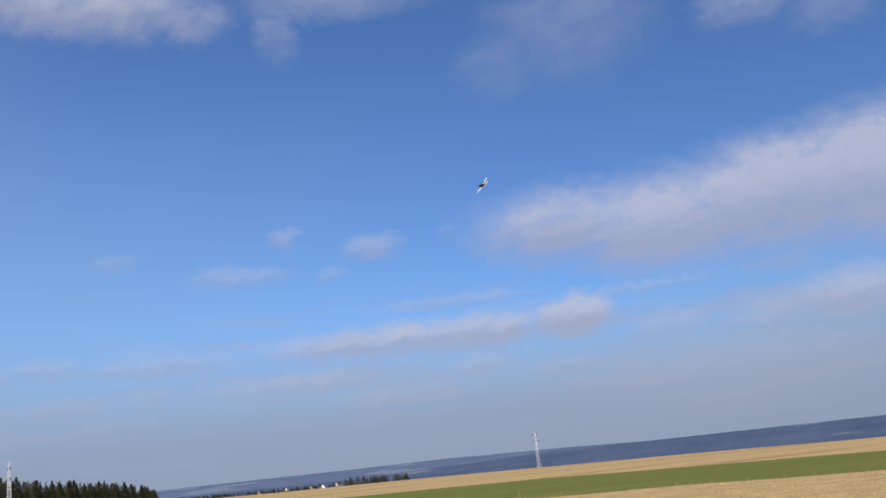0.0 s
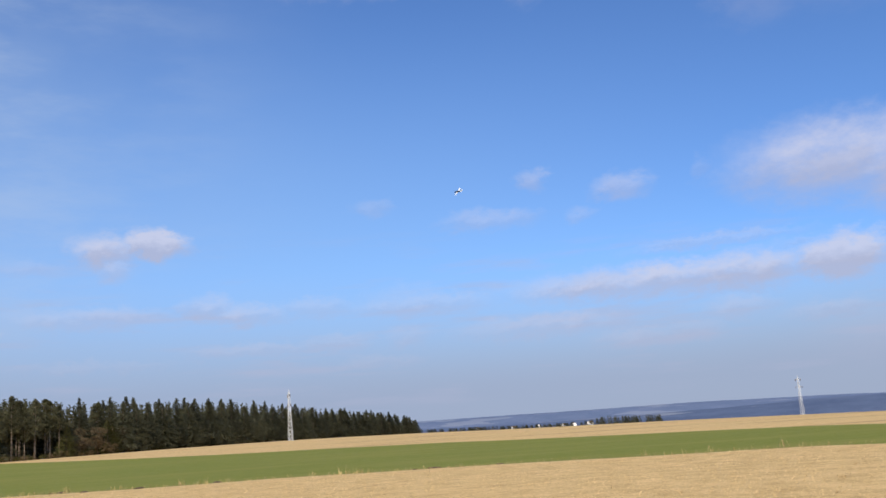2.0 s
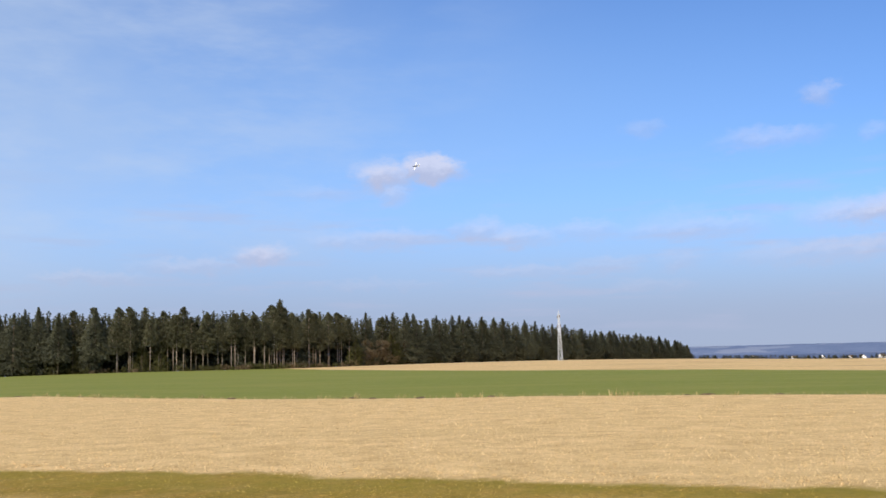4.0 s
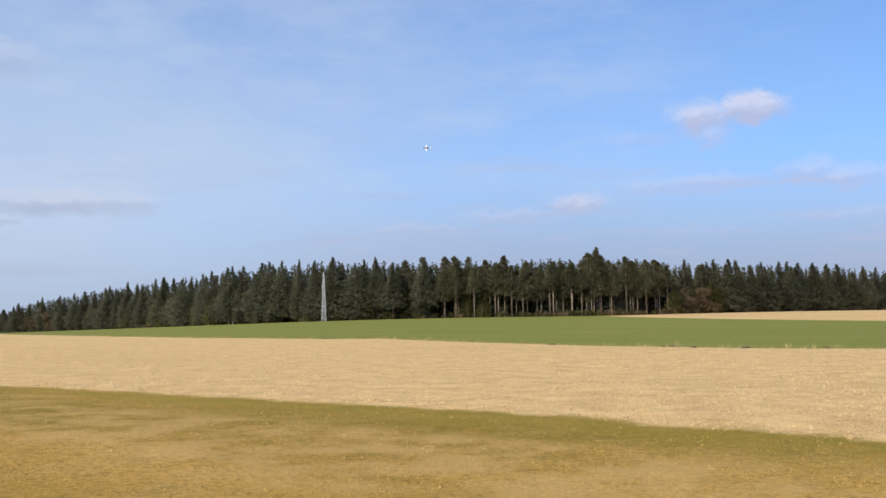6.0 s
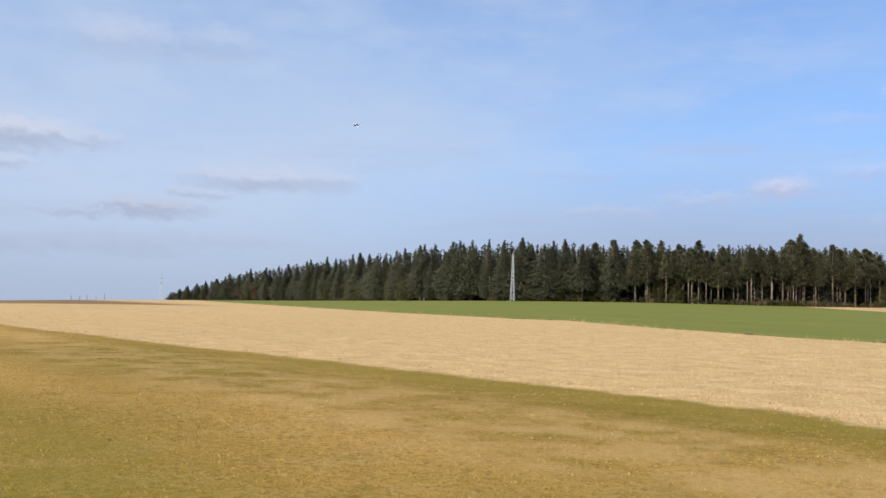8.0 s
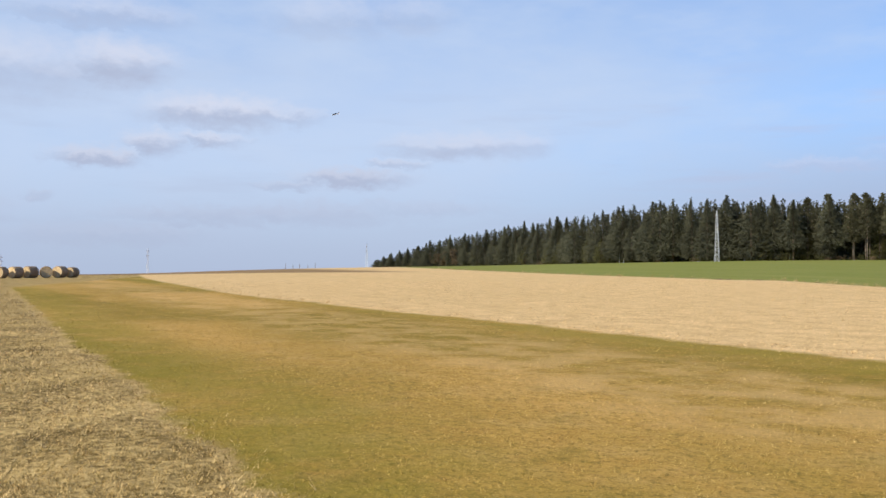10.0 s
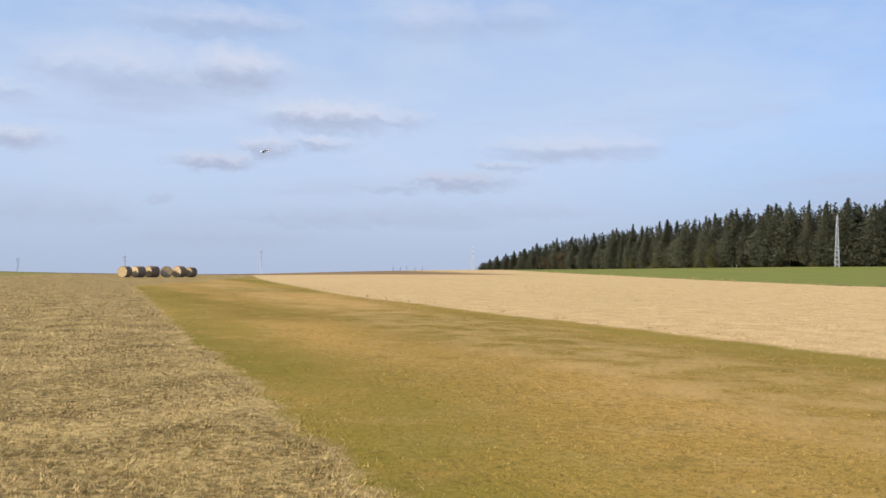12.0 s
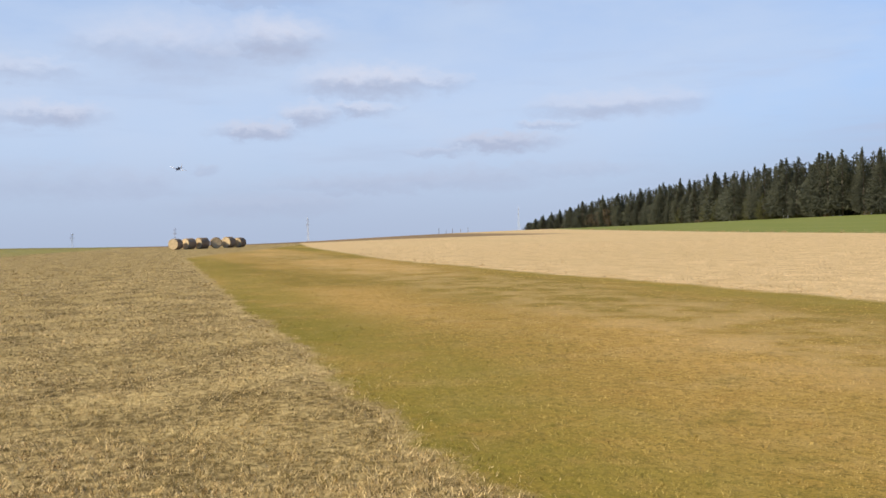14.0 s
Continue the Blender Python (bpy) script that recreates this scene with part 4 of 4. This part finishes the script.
def panel(name, stations, mat):
    """A wing-like panel through stations (y or span, leading x, trailing x, z, thickness), with an aerofoil section."""
    vs, fs = [], []
    for p, le, te, z, th in stations:
        c = le - te
        for fx, fz in ((0, 0), (0.08, 0.5), (0.3, 0.6), (0.65, 0.35), (1, 0.02), (0.65, -0.2), (0.3, -0.4), (0.08, -0.35)):
            vs.append((le - fx * c, p, z + fz * th))
    for j in range(len(stations) - 1):
        fs += [(j * 8 + i, j * 8 + (i + 1) % 8, (j + 1) * 8 + (i + 1) % 8, (j + 1) * 8 + i) for i in range(8)]
    fs += [tuple(range(8))[::-1], tuple(range((len(stations) - 1) * 8, len(stations) * 8))]
    return mesh_of(name, vs, fs, mat, True)


def build_aeroplane():
    plane = tagged(new("model_aeroplane"), "white and dark blue radio-controlled model aeroplane in flight", "model aeroplane")
    part("fuselage", loft("fuselage", [(0.12, 0.096, 0.116, 0.005), (-0.2, 0.07, 0.09, 0.012), (-0.5, 0.035, 0.05, 0.03), (-0.68, 0.012, 0.03, 0.04)], M_WHITE), plane, "white rear fuselage")
    part("cowling", loft("cowling", [(0.62, 0.03, 0.03, 0), (0.58, 0.075, 0.08, 0), (0.4, 0.095, 0.105, 0), (0.12, 0.098, 0.118, 0.005), (-0.2, 0.073, 0.093, 0.012), (-0.34, 0.056, 0.074, 0.02)], M_NAVY), plane, "dark blue nose and cowling")
    for s in (1, -1):
        wing = part("wing", panel("wing", [(s * 0.05, 0.30, 0.0, -0.03, 0.045), (s * 0.4, 0.27, 0.02, -0.005, 0.036), (s * 0.7, 0.22, 0.05, 0.03, 0.026), (s * 0.78, 0.16, 0.08, 0.038, 0.012)], M_WHITE), plane, "white wing")
        part("aileron", panel("aileron", [(s * 0.38, 0.022, -0.03, -0.004, 0.012), (s * 0.68, 0.05, 0.005, 0.029, 0.01)], M_WHITE), wing)
        part("tailplane", panel("tailplane", [(s * 0.01, -0.50, -0.66, 0.045, 0.016), (s * 0.26, -0.55, -0.66, 0.045, 0.01)], M_WHITE), plane, "white tailplane")
    fin = mesh_of("fin", [(-0.46, 0.008, 0.06), (-0.68, 0.006, 0.05), (-0.70, 0.004, 0.27), (-0.60, 0.005, 0.28), (-0.46, -0.008, 0.06), (-0.68, -0.006, 0.05), (-0.70, -0.004, 0.27), (-0.60, -0.005, 0.28)],
                  [(0, 1, 2, 3), (7, 6, 5, 4), (0, 3, 7, 4), (3, 2, 6, 7), (2, 1, 5, 6), (1, 0, 4, 5)], M_WHITE)
    part("fin", fin, plane, "white tail fin")
    part("canopy", loft("canopy", [(0.2, 0.02, 0.015, 0.105), (0.12, 0.05, 0.06, 0.11), (0.0, 0.052, 0.065, 0.105), (-0.14, 0.02, 0.02, 0.09)], M_CANOPY, 10), plane, "dark tinted canopy")
    prop = part("propeller", rods("propeller", [((0.64, 0, -0.17), (0.64, 0, 0.17), 0.014, 0.014)], M_NAVY), plane)
    part("spinner", loft("spinner", [(0.70, 0.005, 0.005, 0), (0.66, 0.028, 0.028, 0), (0.61, 0.034, 0.034, 0)], M_WHITE, 10), plane, "white spinner")
    return plane, prop


aeroplane, propeller = build_aeroplane()
# seconds, bearing, height angle, distance, bank to the left
FLIGHT = [(0.0, 45.15, 16.94, 72, 54), (0.5, 41.49, 16.42, 82, 52), (1.0, 36.92, 15.80, 94, 50), (1.5, 32.25, 15.19, 106, 46), (2.0, 27.40, 14.69, 118, 46), (3.2, 15.4, 13.4, 140, 58), (4.5, 2.84, 12.0, 155, 66),
          (5.0, -1.85, 11.24, 159, 62), (5.5, -6.67, 10.92, 161, 58), (6.0, -11.25, 10.78, 161, 52), (6.5, -15.70, 10.79, 162, 46), (7.0, -19.93, 10.85, 162, 40), (7.5, -23.89, 10.98, 161, 34), (8.0, -27.60, 10.77, 158, 27),
          (8.5, -31.08, 10.51, 154, 18), (9.0, -34.45, 10.13, 150, 10), (10.2, -42.0, 8.95, 137, 6), (11.5, -49.23, 7.49, 121, 6), (12.0, -51.76, 6.84, 115, 8), (12.5, -54.22, 6.13, 109, 10), (13.0, -56.08, 5.33, 102, 20), (13.5, -57.81, 4.58, 95, 22), (14.0, -59.43, 3.96, 88, 16)]


def motions():
    ts = [q[0] for q in FLIGHT]
    places = [Vector((d * math.sin(radians(a)) * math.cos(radians(e)), d * math.cos(radians(a)) * math.cos(radians(e)), EYE + d * math.sin(radians(e)))) for _, a, e, d, _ in FLIGHT]
    rows = []
    for i, (t, _, _, _, bank) in enumerate(FLIGHT):
        j, k = max(i - 1, 0), min(i + 1, len(FLIGHT) - 1)
        ahead = (places[k] - places[j]).normalized()
        left = Vector((0, 0, 1)).cross(ahead).normalized()
        up = ahead.cross(left)
        b = radians(bank)
        left, up = left * math.cos(b) - up * math.sin(b), up * math.cos(b) + left * math.sin(b)
        m = Matrix((ahead, left, up)).transposed().to_4x4()
        m.translation = places[i]
        rows.append((t, m))
    walk(aeroplane, rows)


motions()
